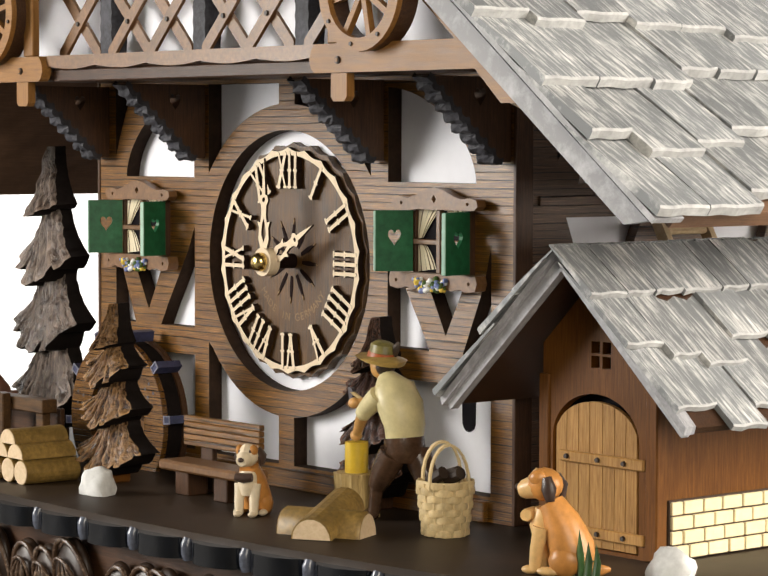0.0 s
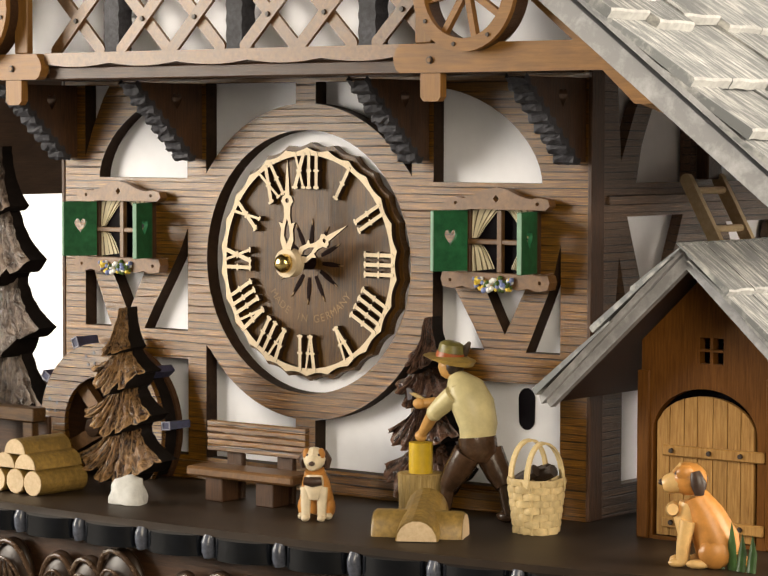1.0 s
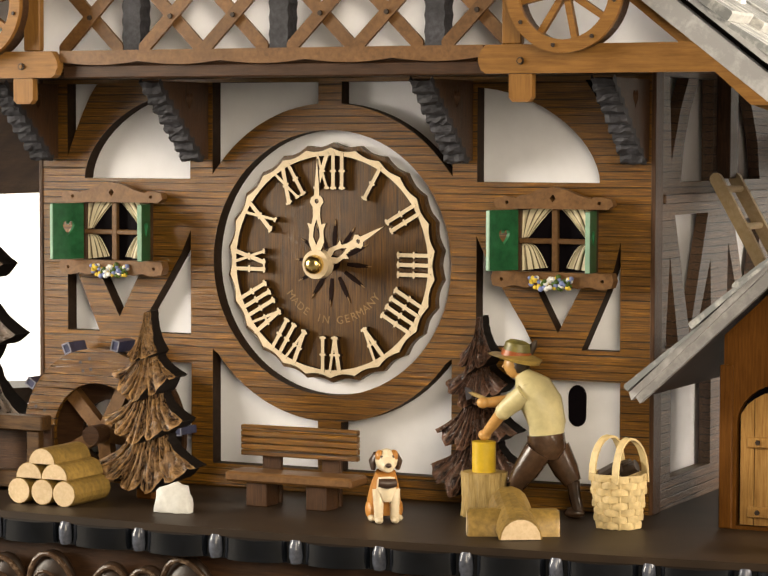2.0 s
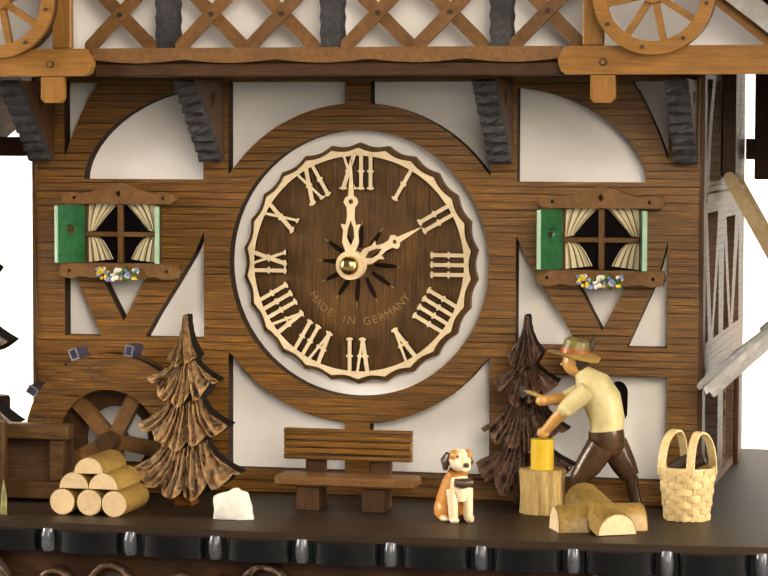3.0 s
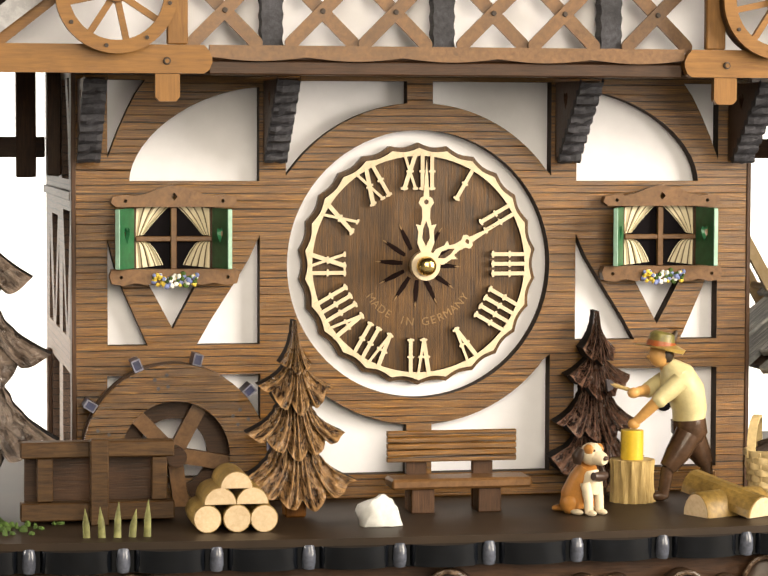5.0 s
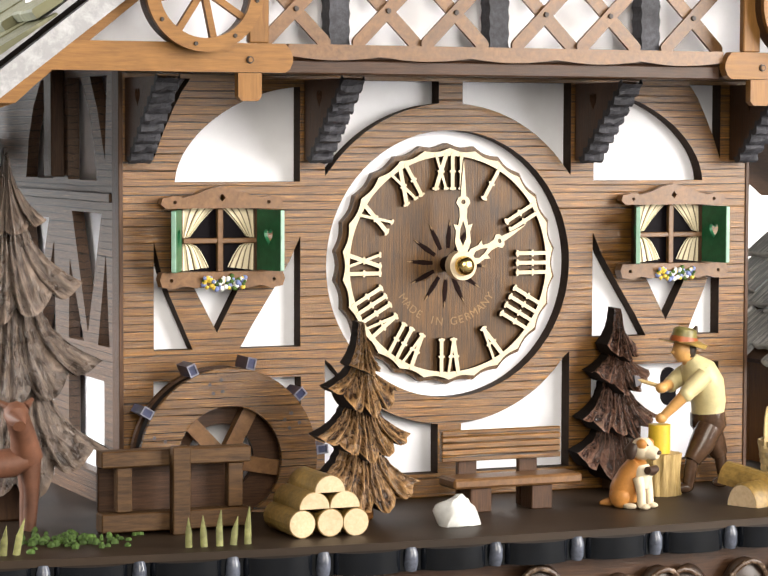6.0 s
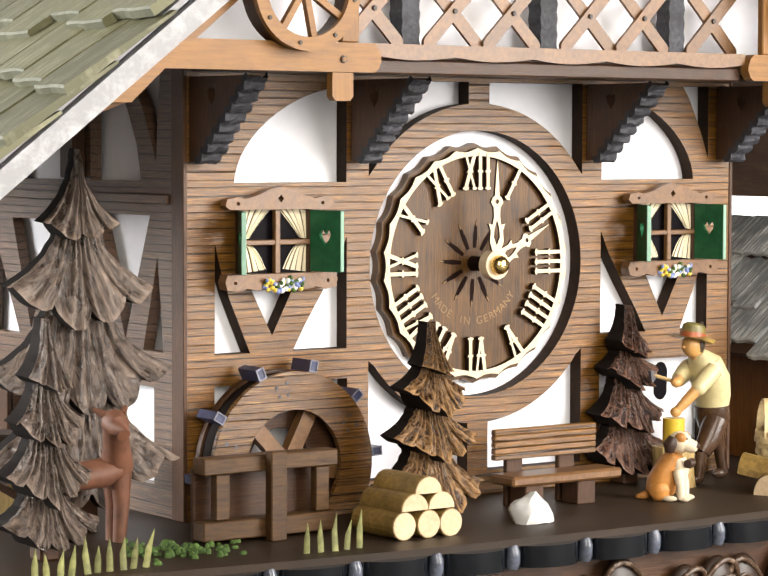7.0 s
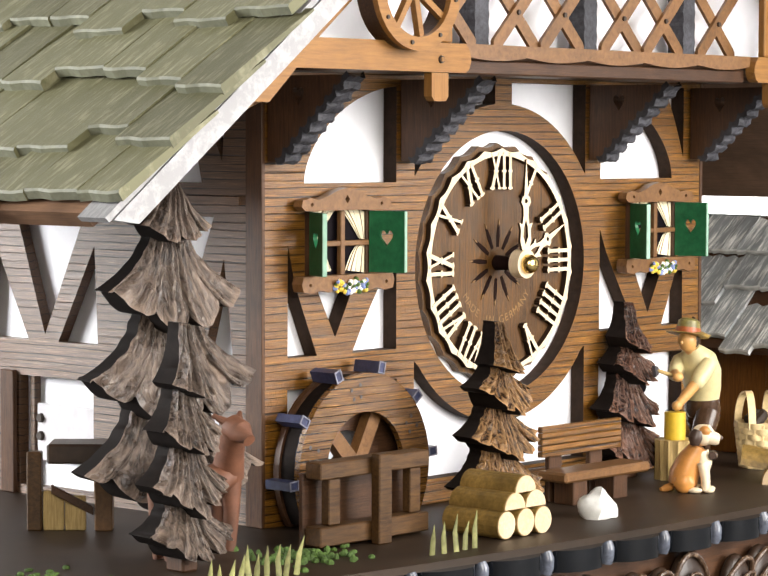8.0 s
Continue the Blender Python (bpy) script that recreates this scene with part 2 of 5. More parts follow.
SHIRT = plain("cream_shirt_paint", (0.6, 0.52, 0.28), 0.4, 0.15, 0.16, 1.0)
SKIN = plain("tan_figure_paint", (0.55, 0.3, 0.1), 0.35, 0.15, 0.3, 0.1)
TROUSERS = plain("brown_trouser_paint", (0.07, 0.038, 0.022), 0.24, 0.4, 0.2, 0.9)
HAT = plain("straw_brim_paint", (0.42, 0.28, 0.08), 0.4, 0.3, 0.3, 0.3)
CROWN = plain("olive_hat_paint", (0.2, 0.17, 0.05), 0.4, 0.4, 0.3, 0.3)
RED = plain("red_band_paint", (0.32, 0.08, 0.02), 0.4, 0.3)
HAIR = plain("dark_hair_paint", (0.04, 0.025, 0.015), 0.5, 0.3)
FUR_C = plain("cream_muzzle_paint", (0.7, 0.44, 0.18), 0.35, 0.15, 0.3, 0.2)
FUR_W = plain("white_dog_paint", (0.74, 0.62, 0.44), 0.35, 0.1, 0.3, 0.2)
FUR_O = plain("orange_dog_paint", (0.55, 0.24, 0.06), 0.35, 0.2, 0.25, 0.2)
FUR_D = plain("dark_dog_paint", (0.06, 0.035, 0.025), 0.35, 0.3)
STEEL = plain("steel", (0.1, 0.09, 0.1), 0.35, 0.3, 0.4, 0.2, metal=0.5)
FLOWER_W, FLOWER_Y = plain("white_petal", (0.8, 0.8, 0.78), 0.5), plain("yellow_petal", (0.75, 0.55, 0.08), 0.5)
FLOWER_B = plain("blue_petal", (0.2, 0.25, 0.5), 0.5)
STUDIO = plain("grey_studio_wall", (0.14, 0.135, 0.13), 0.9)


def curtain_material():
    m, n, l, b = material("striped_curtain", 0.7)
    tc, mp = n.new("ShaderNodeTexCoord"), n.new("ShaderNodeMapping")
    mp.inputs["Scale"].default_value = (1, 1, 1)
    l.new(tc.outputs["UV"], mp.inputs["Vector"])
    w = n.new("ShaderNodeTexWave")
    w.bands_direction, w.inputs["Scale"].default_value = "X", 1.35
    w.inputs["Distortion"].default_value = 0.6
    l.new(mp.outputs["Vector"], w.inputs["Vector"])
    c = ramp(n, l, w.outputs["Fac"], [(0.06, (0.09, 0.055, 0.02)), (0.2, (0.74, 0.66, 0.47))])
    l.new(c.outputs[0], b.inputs["Base Color"])
    return m


CURTAIN = curtain_material()


def backdrop_material():
    m, n, l, b = material("glowing_white_backdrop", 0.9)
    v, _ = coords(n, l, (0.001, 0.001, 0.001))
    a = noise_node(n, l, v, 1.0, 2)
    c = ramp(n, l, a.outputs["Fac"], [(0.3, (0.97, 0.97, 0.97)), (0.7, (1, 1, 1))])
    l.new(c.outputs[0], b.inputs["Emission Color"])
    # The paper glows by itself in place of lamps shining on it.
    b.inputs["Emission Strength"].default_value = 1.25
    return m


BACKDROP = backdrop_material()

# ---- building helpers ----
BASE, CLOCK = {}, []


def thing(name, base, label, category, group="", kind=""):
    """An empty at its base, given in millimetres on the clock; it turns with the stand."""
    ob = new(name)
    ob.empty_display_size = 0.01
    ob.location = [c * MM for c in base]
    BASE[ob] = Vector(base)
    CLOCK.append(ob)
    return tagged(ob, label, category, group, kind)


def to_mesh(name, bm, mats, base, smooth):
    bmesh.ops.recalc_face_normals(bm, faces=bm.faces)
    for v in bm.verts:
        v.co = (v.co - base) * MM
    me = bpy.data.meshes.new(name)
    for f in bm.faces:
        f.smooth = smooth
    bm.to_mesh(me)
    bm.free()
    for m in mats if isinstance(mats, (list, tuple)) else [mats]:
        me.materials.append(m)
    if smooth:
        me.set_sharp_from_angle(angle=radians(42))
    return me


def part(name, bm, mat, parent, label="", smooth=False, kind=""):
    me = to_mesh(name, bm, mat, BASE[parent], smooth)
    ob = new(name, me)
    ob.parent = parent
    BASE[ob] = BASE[parent]
    return tagged(ob, label, "", "", kind)


def solid(name, bm, mats, base, label, category, group="", kind="", smooth=True):
    """A thing that is one single mesh."""
    ob = new(name, to_mesh(name, bm, mats, Vector(base), smooth))
    ob.location = [c * MM for c in base]
    BASE[ob] = Vector(base)
    CLOCK.append(ob)
    return tagged(ob, label, category, group, kind)


def box(x0, x1, y0, y1, z0, z1, bev=0.4, bm=None, mi=0):
    own = bmesh.new()
    bmesh.ops.create_cube(own, size=1)
    for v in own.verts:
        v.co = Vector(((x0 + x1) / 2 + v.co.x * (x1 - x0), (y0 + y1) / 2 + v.co.y * (y1 - y0), (z0 + z1) / 2 + v.co.z * (z1 - z0)))
    if bev:
        bmesh.ops.bevel(own, geom=own.edges[:], offset=bev, segments=1, affect="EDGES")
    return joined(bm, own, mi)


def joined(bm, own, mi=0):
    """Adds own to bm, with a material's number."""
    for f in own.faces:
        f.material_index = mi
    if bm is None:
        return own
    made = [bm.verts.new(v.co) for v in own.verts]
    own.verts.index_update()
    for f in own.faces:
        g = bm.faces.new([made[v.index] for v in f.verts])
        g.material_index = mi
    own.free()
    return bm


def place(axis, u, v, a):
    return Vector((u, a, v) if axis == "y" else (a, u, v) if axis == "x" else (u, v, a))


def plate(loops, axis, a0, a1, bm=None, mi=0):
    """A flat board with an outline, and holes, that reaches from a0 to a1 along the axis."""
    own = bmesh.new()
    flat = [p for loop in loops for p in loop]
    tris = tessellate_polygon([[Vector((u, v, 0)) for u, v in loop] for loop in loops])
    rows = [[own.verts.new(place(axis, u, v, a)) for u, v in flat] for a in (a0, a1)]
    for t in tris:
        for r in rows:
            try:
                own.faces.new([r[i] for i in t])
            except ValueError:
                pass
    k = 0
    for loop in loops:
        c = len(loop)
        for i in range(c):
            a, b = k + i, k + (i + 1) % c
            own.faces.new((rows[0][a], rows[0][b], rows[1][b], rows[1][a]))
        k += c
    return joined(bm, own, mi)


def arc(cx, cz, r, a0, a1, n=24, rz=None):
    return [(cx + r * math.cos(radians(a0 + (a1 - a0) * i / n)), cz + (rz or r) * math.sin(radians(a0 + (a1 - a0) * i / n))) for i in range(n + 1)]


def circle(cx, cz, r, n=48):
    return arc(cx, cz, r, 0, 360 * (n - 1) / n, n - 1)


def limb(path, radii, n=10, bm=None, mi=0, squash=(1, 1)):
    """A rounded body through the points of a path, closed at both ends."""
    own = bmesh.new()
    pts = [Vector(p) for p in path]
    rings = []
    for i, p in enumerate(pts):
        d = (pts[min(i + 1, len(pts) - 1)] - pts[max(i - 1, 0)]).normalized()
        side = d.cross(Vector((0, 1, 0)) if abs(d.y) < 0.9 else Vector((1, 0, 0))).normalized()
        up = side.cross(d).normalized()
        rings.append([own.verts.new(p + (side * math.cos(6.28319 * k / n) * squash[0] + up * math.sin(6.28319 * k / n) * squash[1]) * radii[i]) for k in range(n)])
    for a, b in zip(rings, rings[1:]):
        for k in range(n):
            own.faces.new((a[k], a[(k + 1) % n], b[(k + 1) % n], b[k]))
    own.faces.new(rings[0])
    own.faces.new(rings[-1])
    return joined(bm, own, mi)


def rod(p0, p1, r, n=10, bm=None, mi=0):
    return limb([p0, p1], [r, r], n, bm, mi)


def ball(c, r, bm=None, mi=0, n=10):
    own = bmesh.new()
    bmesh.ops.create_uvsphere(own, u_segments=n, v_segments=max(5, n // 2 + 1), radius=1)
    rr = r if isinstance(r, (tuple, list)) else (r, r, r)
    for v in own.verts:
        v.co = Vector(c) + Vector((v.co.x * rr[0], v.co.y * rr[1], v.co.z * rr[2]))
    return joined(bm, own, mi)


def burnt(bm):
    """Gives the sawn sides of a board that faces along y the second material."""
    for f in bm.faces:
        f.normal_update()
        f.material_index = 1 if abs(f.normal.y) < 0.5 else 0
    return bm


def heart(cu, cv, w, h, n=20):
    out = []
    for i in range(n):
        a = 6.28319 * i / n
        out.append((cu + w / 32 * 16 * math.sin(a) ** 3, cv + h / 30 * (13 * math.cos(a) - 5 * math.cos(2 * a) - 2 * math.cos(3 * a) - math.cos(4 * a) + 2.5)))
    return out


def strip(p0, p1, w, axis, a0, a1, bm=None, mi=0, round_ends=True):
    """A straight slat between two points of a plane, with rounded ends."""
    (u0, v0), (u1, v1) = p0, p1
    a = math.degrees(math.atan2(v1 - v0, u1 - u0))
    k = 6 if round_ends else 1
    loop = arc(u1, v1, w / 2, a - 90, a + 90, k) + arc(u0, v0, w / 2, a + 90, a + 270, k)
    return plate([loop], axis, a0, a1, bm, mi)


def mirrored(loop, s):
    return [(s * u, v) for u, v in loop]

# ---- studio ----
def studio():
    bm = bmesh.new()
    prof = [(-1.9, -0.12), (0.9, -0.12)] + [(0.9 + 0.5 * math.sin(radians(a)), 0.38 - 0.5 * math.cos(radians(a))) for a in range(10, 91, 10)] + [(1.4, 2.2)]
    # Widened to the right so that its added glow shows in the side wall.
    rows = [[bm.verts.new((x, y, z)) for y, z in prof] for x in (-2.2, 3.6)]
    for i in range(len(prof) - 1):
        bm.faces.new((rows[0][i], rows[0][i + 1], rows[1][i + 1], rows[1][i])).material_index = 0 if i > 0 else 1
    me = bpy.data.meshes.new("backdrop")
    for f in bm.faces:
        f.smooth = True
    bm.to_mesh(me)
    bm.free()
    me.materials.append(BACKDROP)
    me.materials.append(STUDIO)
    tagged(new("backdrop", me), "white seamless paper backdrop that glows by itself", "backdrop", kind="structure")
    bm = box(-2200, 3600, -1990, -1900, -120, 2200, 0)
    for v in bm.verts:
        v.co *= MM
    me = bpy.data.meshes.new("wall_south")
    bm.to_mesh(me)
    bm.free()
    me.materials.append(STUDIO)
    tagged(new("wall_south", me), "plain grey studio wall behind the camera", "wall", kind="structure")


studio()


def turning_stand():
    t = thing("turntable", (6.8, 69, -120), "plain round grey turntable under the clock", "turntable")
    part("plate", limb([(6.8, 69, -112), (6.8, 69, -100)], [230, 230], 48), STUDIO, t)
    part("foot", limb([(6.8, 69, -120), (6.8, 69, -112)], [120, 120], 32), STUDIO, t)


turning_stand()

# ---- base of the clock ----
def front_edge(x, back=0.0):
    """The bowed front of the base."""
    return -113 + 0.0003 * x * x + back


def clock_base():
    t = thing("floor", (0, 40, -100), "dark brown base board of a chalet clock with black beading", "floor", kind="structure")
    xs = [-360 + 20 * i for i in range(37)]
    loop = [(x, front_edge(x)) for x in xs] + [(360, 215), (-360, 215)]
    part("board", plate([loop], "z", -10, -7), FLOOR, t, "dark brown painted board")
    inner = [(x, front_edge(x, 9)) for x in xs] + [(360, 213), (-360, 213)]
    part("case", plate([inner], "z", -100, -10), DARKWOOD, t, "dark walnut case under the board")
    # scalloped edge: upright rounded lobes in black gloss, with narrow steps between them
    step = 36.5
    for i in range(-9, 11):
        x = i * step - 13
        k = 20
        bow = [(x - 14.2 + 28.4 * j / k, front_edge(x - 14.2 + 28.4 * j / k, 1.6) - 7.5 * math.sqrt(max(0.0, 1 - (2 * j / k - 1) ** 2))) for j in range(k + 1)]
        bm = plate([bow + [(x + 14.2, front_edge(x, 6)), (x - 14.2, front_edge(x, 6))]], "z", -18.6, -9.9)
        part("lobe", bm, BLACK, t, smooth=True)
        c = x + step / 2
        bm = limb([(c, front_edge(c, 1.0), -18.4), (c, front_edge(c, 0.4), -16), (c, front_edge(c, 0.0), -12), (c, front_edge(c, 0.8), -9.9)], [2.5, 2.9, 2.7, 2.2], 16)
        part("stud", bm, SILVER, t, "upright grey glossy stud", smooth=True)
    part("moulding", plate([[(x, front_edge(x, 1)) for x in xs] + [(x, front_edge(x, 8)) for x in reversed(xs)]], "z", -19, -10), BLACK, t)


def carving():
    """Carved oak leaves and loops under the base's edge."""
    t = thing("leaf_carving", (0, -110, -60), "carved walnut leaves and loops with pale streaked edges", "carving")
    rnd = random.Random(5)
    x = -300.0
    while x < 305:
        y = front_edge(x, 4)
        wide, lean = rnd.uniform(10, 15), rnd.choice((-1, 1)) * rnd.uniform(0, 9)
        def ridge(r, d, rad, bm):
            path = [(x + r * math.cos(radians(a)) + lean * max(0.0, math.sin(radians(a))), y + d - 3.5 * math.sin(radians(a)), -46 + r * 1.75 * math.sin(radians(a))) for a in range(-20, 201, 14)]
            return limb(path, [rad * 0.6] + [rad] * (len(path) - 2) + [rad * 0.6], 8, bm)
        leaf = part("leaf", ball((x + lean * 0.5, y + 0.5, -42), (wide * 0.98, 5, wide * 1.55), None, 0, 18), CARVED_DARK, t, "dark rounded leaf body", smooth=True)
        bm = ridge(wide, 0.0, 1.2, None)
        part("rim", bm, CARVED, leaf, "pale streaked leaf rim", smooth=True)
        bm = ridge(wide * 0.68, -2.6, 0.8, None)
        part("rim", bm, CARVED, leaf, smooth=True)
        bm = None
        for q in (-0.3, 0.0, 0.3):
            bm = limb([(x + q * wide, y - 3, -58), (x + q * wide * 1.1 + lean * 0.3, y - 5.4, -40), (x + q * wide * 0.5 + lean * 0.7, y - 5, -46 + wide * 1.05)], [1.4, 1.2, 0.4], 8, bm)
        part("vein", bm, CARVED, leaf, smooth=True)
        x += wide * rnd.uniform(1.75, 2.2)


clock_base()
carving()

# ---- chalet front ----
DC = (0.0, 96.0)


def facade_holes():
    holes = []
    for s in (-1, 1):
        holes.append(mirrored([(121, 176.5)] + [(121 + (137.4 - 121) * u, 176.5 - 33 * u ** 1.25) for u in (0.25, 0.5, 0.75)] + [(137.4, 142.5), (137.4, 176.5)], s))
        holes.append(mirrored([(71.4, 132.8), (128, 132.8)] + [(71.4 + 56.6 * math.cos(radians(a)) ** 1.15, 132.8 + 40.6 * math.sin(radians(a)) ** 1.12) for a in range(6, 90, 6)] + [(71.4, 173.6)], s))
        holes.append(mirrored([(5.8, 176.6), (5.8, 167.0)] + arc(0, 96, 71.1, 84, 37, 14) + [(59.7, 135.2), (59.7, 176.6)], s))
        holes.append(mirrored([(71.2, 109.4), (71.2, 61.6), (98.9, 61.6), (93, 72), (84, 86), (76, 99)], s))
        holes.append(mirrored([(109.3, 68.6), (99, 88), (119.6, 88)], s))
        holes.append(mirrored([(120.2, 61.6), (137.5, 61.6), (137.5, 108), (134.5, 96), (131, 86)], s))
        holes.append(mirrored([(5.7, 3.2), (5.7, 25.1)] + arc(0, 96, 71.1, -84, -37, 14) + [(59.7, 55.5), (59.7, 3.2)], s))
        holes.append(mirrored([(70.9, 3.6), (137.7, 3.6), (137.7, 48.6), (70.9, 48.6)], s))
        holes.append(mirrored([(93, 95), (125.6, 95), (125.6, 121.2), (93, 121.2)], s))
    holes.append(circle(0, 96, 59.2, 72))
    return holes


def chalet_front():
    t = thing("wall_front", (0, 5, -7), "half-timbered clock front of grooved brown board over white panels", "wall", kind="structure")
    part("timber_board", burnt(plate([[(-151.5, -7), (151.5, -7), (151.5, 181.8), (-151.5, 181.8)]] + facade_holes(), "y", 0, 7.4)), [FACADE, BURNT], t, "brown stained board with cut plank lines")
    part("panel", box(-145.4, 145.4, 8, 11, -7, 181, 0), PLASTER, t, "white plaster panel behind the timber")
    part("upper_wall", box(-200, 200, -34, -28, 187.8, 300, 0), PLASTER, t, "white upper wall behind the balcony")
    part("floor_beam", box(-151.5, 151.5, -3, 6, 182.2, 187, 0.5), DARKWOOD, t)
    part("foot_beam", box(-137, 137, -3.5, -0.4, -6.9, 1.6, 0.5), FACADE, t)
    for s in (-1, 1):
        part("corner_post", box(s * 152 - 1, s * 152 + 1, -0.6, 9, -6.9, 181, 0.3), DARKWOOD_V, t)
    # No hole is cut: a near-black plate paints the shade in the slot.
    slot = [(115.5 + 4.2 * math.cos(radians(a)), (41 if math.sin(radians(a)) >= 0 else 33) + 5 * math.sin(radians(a))) for a in range(0, 360, 20)]
    part("slot", plate([slot], "y", 7.6, 8.4), PANE, t, "near-black plate in place of the moving arm's shaded slot")


chalet_front()

# ---- dial ----
def numeral(chars):
    """Strokes of a Roman numeral, base towards the dial's middle: (u0, r0, u1, r1)."""
    lo, hi = 33.5, 48.6
    width = {"I": 4.3, "V": 7.4, "X": 7.0}
    u, out = -sum(width[c] for c in chars) / 2, []
    for c in chars:
        w = width[c]
        m = u + w / 2
        if c == "I":
            out.append((m, lo, m, hi, 1.7))
        elif c == "V":
            out += [(m, lo, m - 2.4, hi, 1.9), (m, lo, m + 2.4, hi, 1.2)]
        else:
            out += [(m - 2.5, lo, m + 2.5, hi, 1.9), (m + 2.5, lo, m - 2.5, hi, 1.2)]
        u += w
    return out


def dial_point(angle, u, r):
    """A point of the dial at u across and r out, on the hour's ray (degrees clockwise from twelve)."""
    a = radians(angle)
    return (DC[0] + math.sin(a) * r + math.cos(a) * u, DC[1] + math.cos(a) * r - math.sin(a) * u)


def scalloped(r, depth, lobes, n=6):
    out = []
    for i in range(lobes * n):
        a = 6.28319 * i / (lobes * n)
        out.append((DC[0] + (r - depth * abs(math.cos(a * lobes / 2))) * math.cos(a), DC[1] + (r - depth * abs(math.cos(a * lobes / 2))) * math.sin(a)))
    return out


def letters(text, size):
    """Mesh outlines of each character, from the built-in font."""
    out = []
    for ch in text:
        cu = bpy.data.curves.new("glyph", "FONT")
        cu.body, cu.size, cu.align_x = ch, size, "CENTER"
        ob = bpy.data.objects.new("glyph", cu)
        me = bpy.data.meshes.new_from_object(ob)
        out.append(([v.co.copy() for v in me.vertices], [tuple(p.vertices) for p in me.polygons]))
        bpy.data.objects.remove(ob)
        bpy.data.curves.remove(cu)
        bpy.data.meshes.remove(me)
    return out


def clock_dial():
    t = thing("clock_dial", (0, 6, 96), "round dark wooden dial with cream Roman numerals and carved hands", "clock dial")
    part("dial_disc", plate([scalloped(53.7, 1.7, 26)], "y", 3.6, 7.9), DIALWOOD, t, "dark brown scalloped wooden disc")
    part("numeral_ring", burnt(plate([scalloped(51.4, 1.5, 26), circle(0, 96, 47.9, 96)], "y", 0.7, 3.5)), [CREAM, BURNT], t, "cream wooden ring with a scalloped rim")
    for h, name in enumerate(("XII", "I", "II", "III", "IIII", "V", "VI", "VII", "VIII", "IX", "X", "XI")):
        bm = None
        for k, (u0, r0, u1, r1, w) in enumerate(numeral(name)):
            a, b = dial_point(h * 30, u0, r0), dial_point(h * 30, u1, r1)
            y = 0.5 - 0.02 * k
            bm = strip(a, b, w, "y", y, 3.5, bm)
            for f in (0.0, 0.5):
                p = dial_point(h * 30, u0 + (u1 - u0) * f, r0 + (r1 - r0) * f)
                q = dial_point(h * 30, u0 + (u1 - u0) * f + 0.4, r0 + (r1 - r0) * f)
                d = Vector((q[0] - p[0], q[1] - p[1])).normalized() * (w * 0.62)
                bm = strip((p[0] - d.x, p[1] - d.y), (p[0] + d.x, p[1] + d.y), 1.1, "y", y - 0.08, 3.4, bm)
        part("numeral", burnt(bm), [CREAM, BURNT], t, "cream wooden Roman numeral " + name)
    for k in range(12):
        a = k * 30 + 4
        loop = [dial_point(a, u, r) for u, r in ((-0.8, 7), (-1.15, 12), (-0.7, 16.5), (0, 19.5), (0.7, 16.5), (1.15, 12), (0.8, 7))]
        part("ray", plate([loop], "y", 3.35, 3.7), RAY, t, "burnt dark sun ray")
        tip = [dial_point(a, u, r) for u, r in ((0, 16.6), (-0.35, 17.8), (0, 19.6), (0.35, 17.8))]
        part("ray_tip", plate([tip], "y", 3.1, 3.4), TAN, t)
    part("hub", limb([(0, 3.6, 96), (0, -8.5, 96)], [3.4, 3.0], 20), RAY, t, smooth=True)
    # the maker's line along the lower arc
    text = "MADE IN GERMANY"
    bm = bmesh.new()
    for i, (vs, fs) in enumerate(letters(text, 5.0)):
        ang = 180 + 55 - 110 * i / (len(text) - 1)
        made = []
        for v in vs:
            p = dial_point(ang, -v.x, 27.4 - v.y)
            made.append(bm.verts.new((p[0], 3.45, p[1])))
        for f in fs:
            bm.faces.new([made[j] for j in f])
    part("lettering", bm, TAN, t, "tan engraved words MADE IN GERMANY")
    # hands
    def hand(name, ang, y0, y1, length, label):
        outer = [(-1.5, 4), (-3.8, 10), (-3.4, 15), (-4.6, 18), (-2.4, 17.5), (-1.7, 21), (-1.9, 25), (-3.4, 27.2), (-2.6, 29.3), (-1.3, 30), (-0.9, 36)]
        sc = length / 46.0
        loop = [(u, r * sc) for u, r in outer] + [(0, length)] + [(-u, r * sc) for u, r in reversed(outer)]
        hole = [(u, r * sc) for u, r in ((0, 8.5), (1.7, 12), (1.3, 16), (0, 19.5), (-1.3, 16), (-1.7, 12))]
        eye = [(1.1 * math.cos(radians(a)), (27.6 + 1.1 * math.sin(radians(a))) * sc) for a in range(0, 360, 45)]
        loops = [[dial_point(ang, u, r) for u, r in q] for q in (loop, hole, eye)]
        part(name, burnt(plate(loops, "y", y0, y1)), [CREAM, BURNT], t, label)
    hand("minute_hand", 0.4, -13.2, -12.0, 46.5, "cream carved minute hand")
    hand("hour_hand", 61.5, -10.4, -9.2, 36.5, "cream carved hour hand")
    part("hand_hub", limb([(0, -8.6, 96), (0, -14.0, 96)], [6.4, 6.4], 28), CREAM, t, smooth=True)
    part("nut", limb([(0, 0, 96), (0, -14.2, 96), (0, -14.3, 96), (0, -16.4, 96), (0, -18.0, 96), (0, -18.8, 96)], [2.6, 2.6, 4.3, 4.2, 3.4, 1.4], 20), BRASS, t, "round brass nut", smooth=True)


clock_dial()

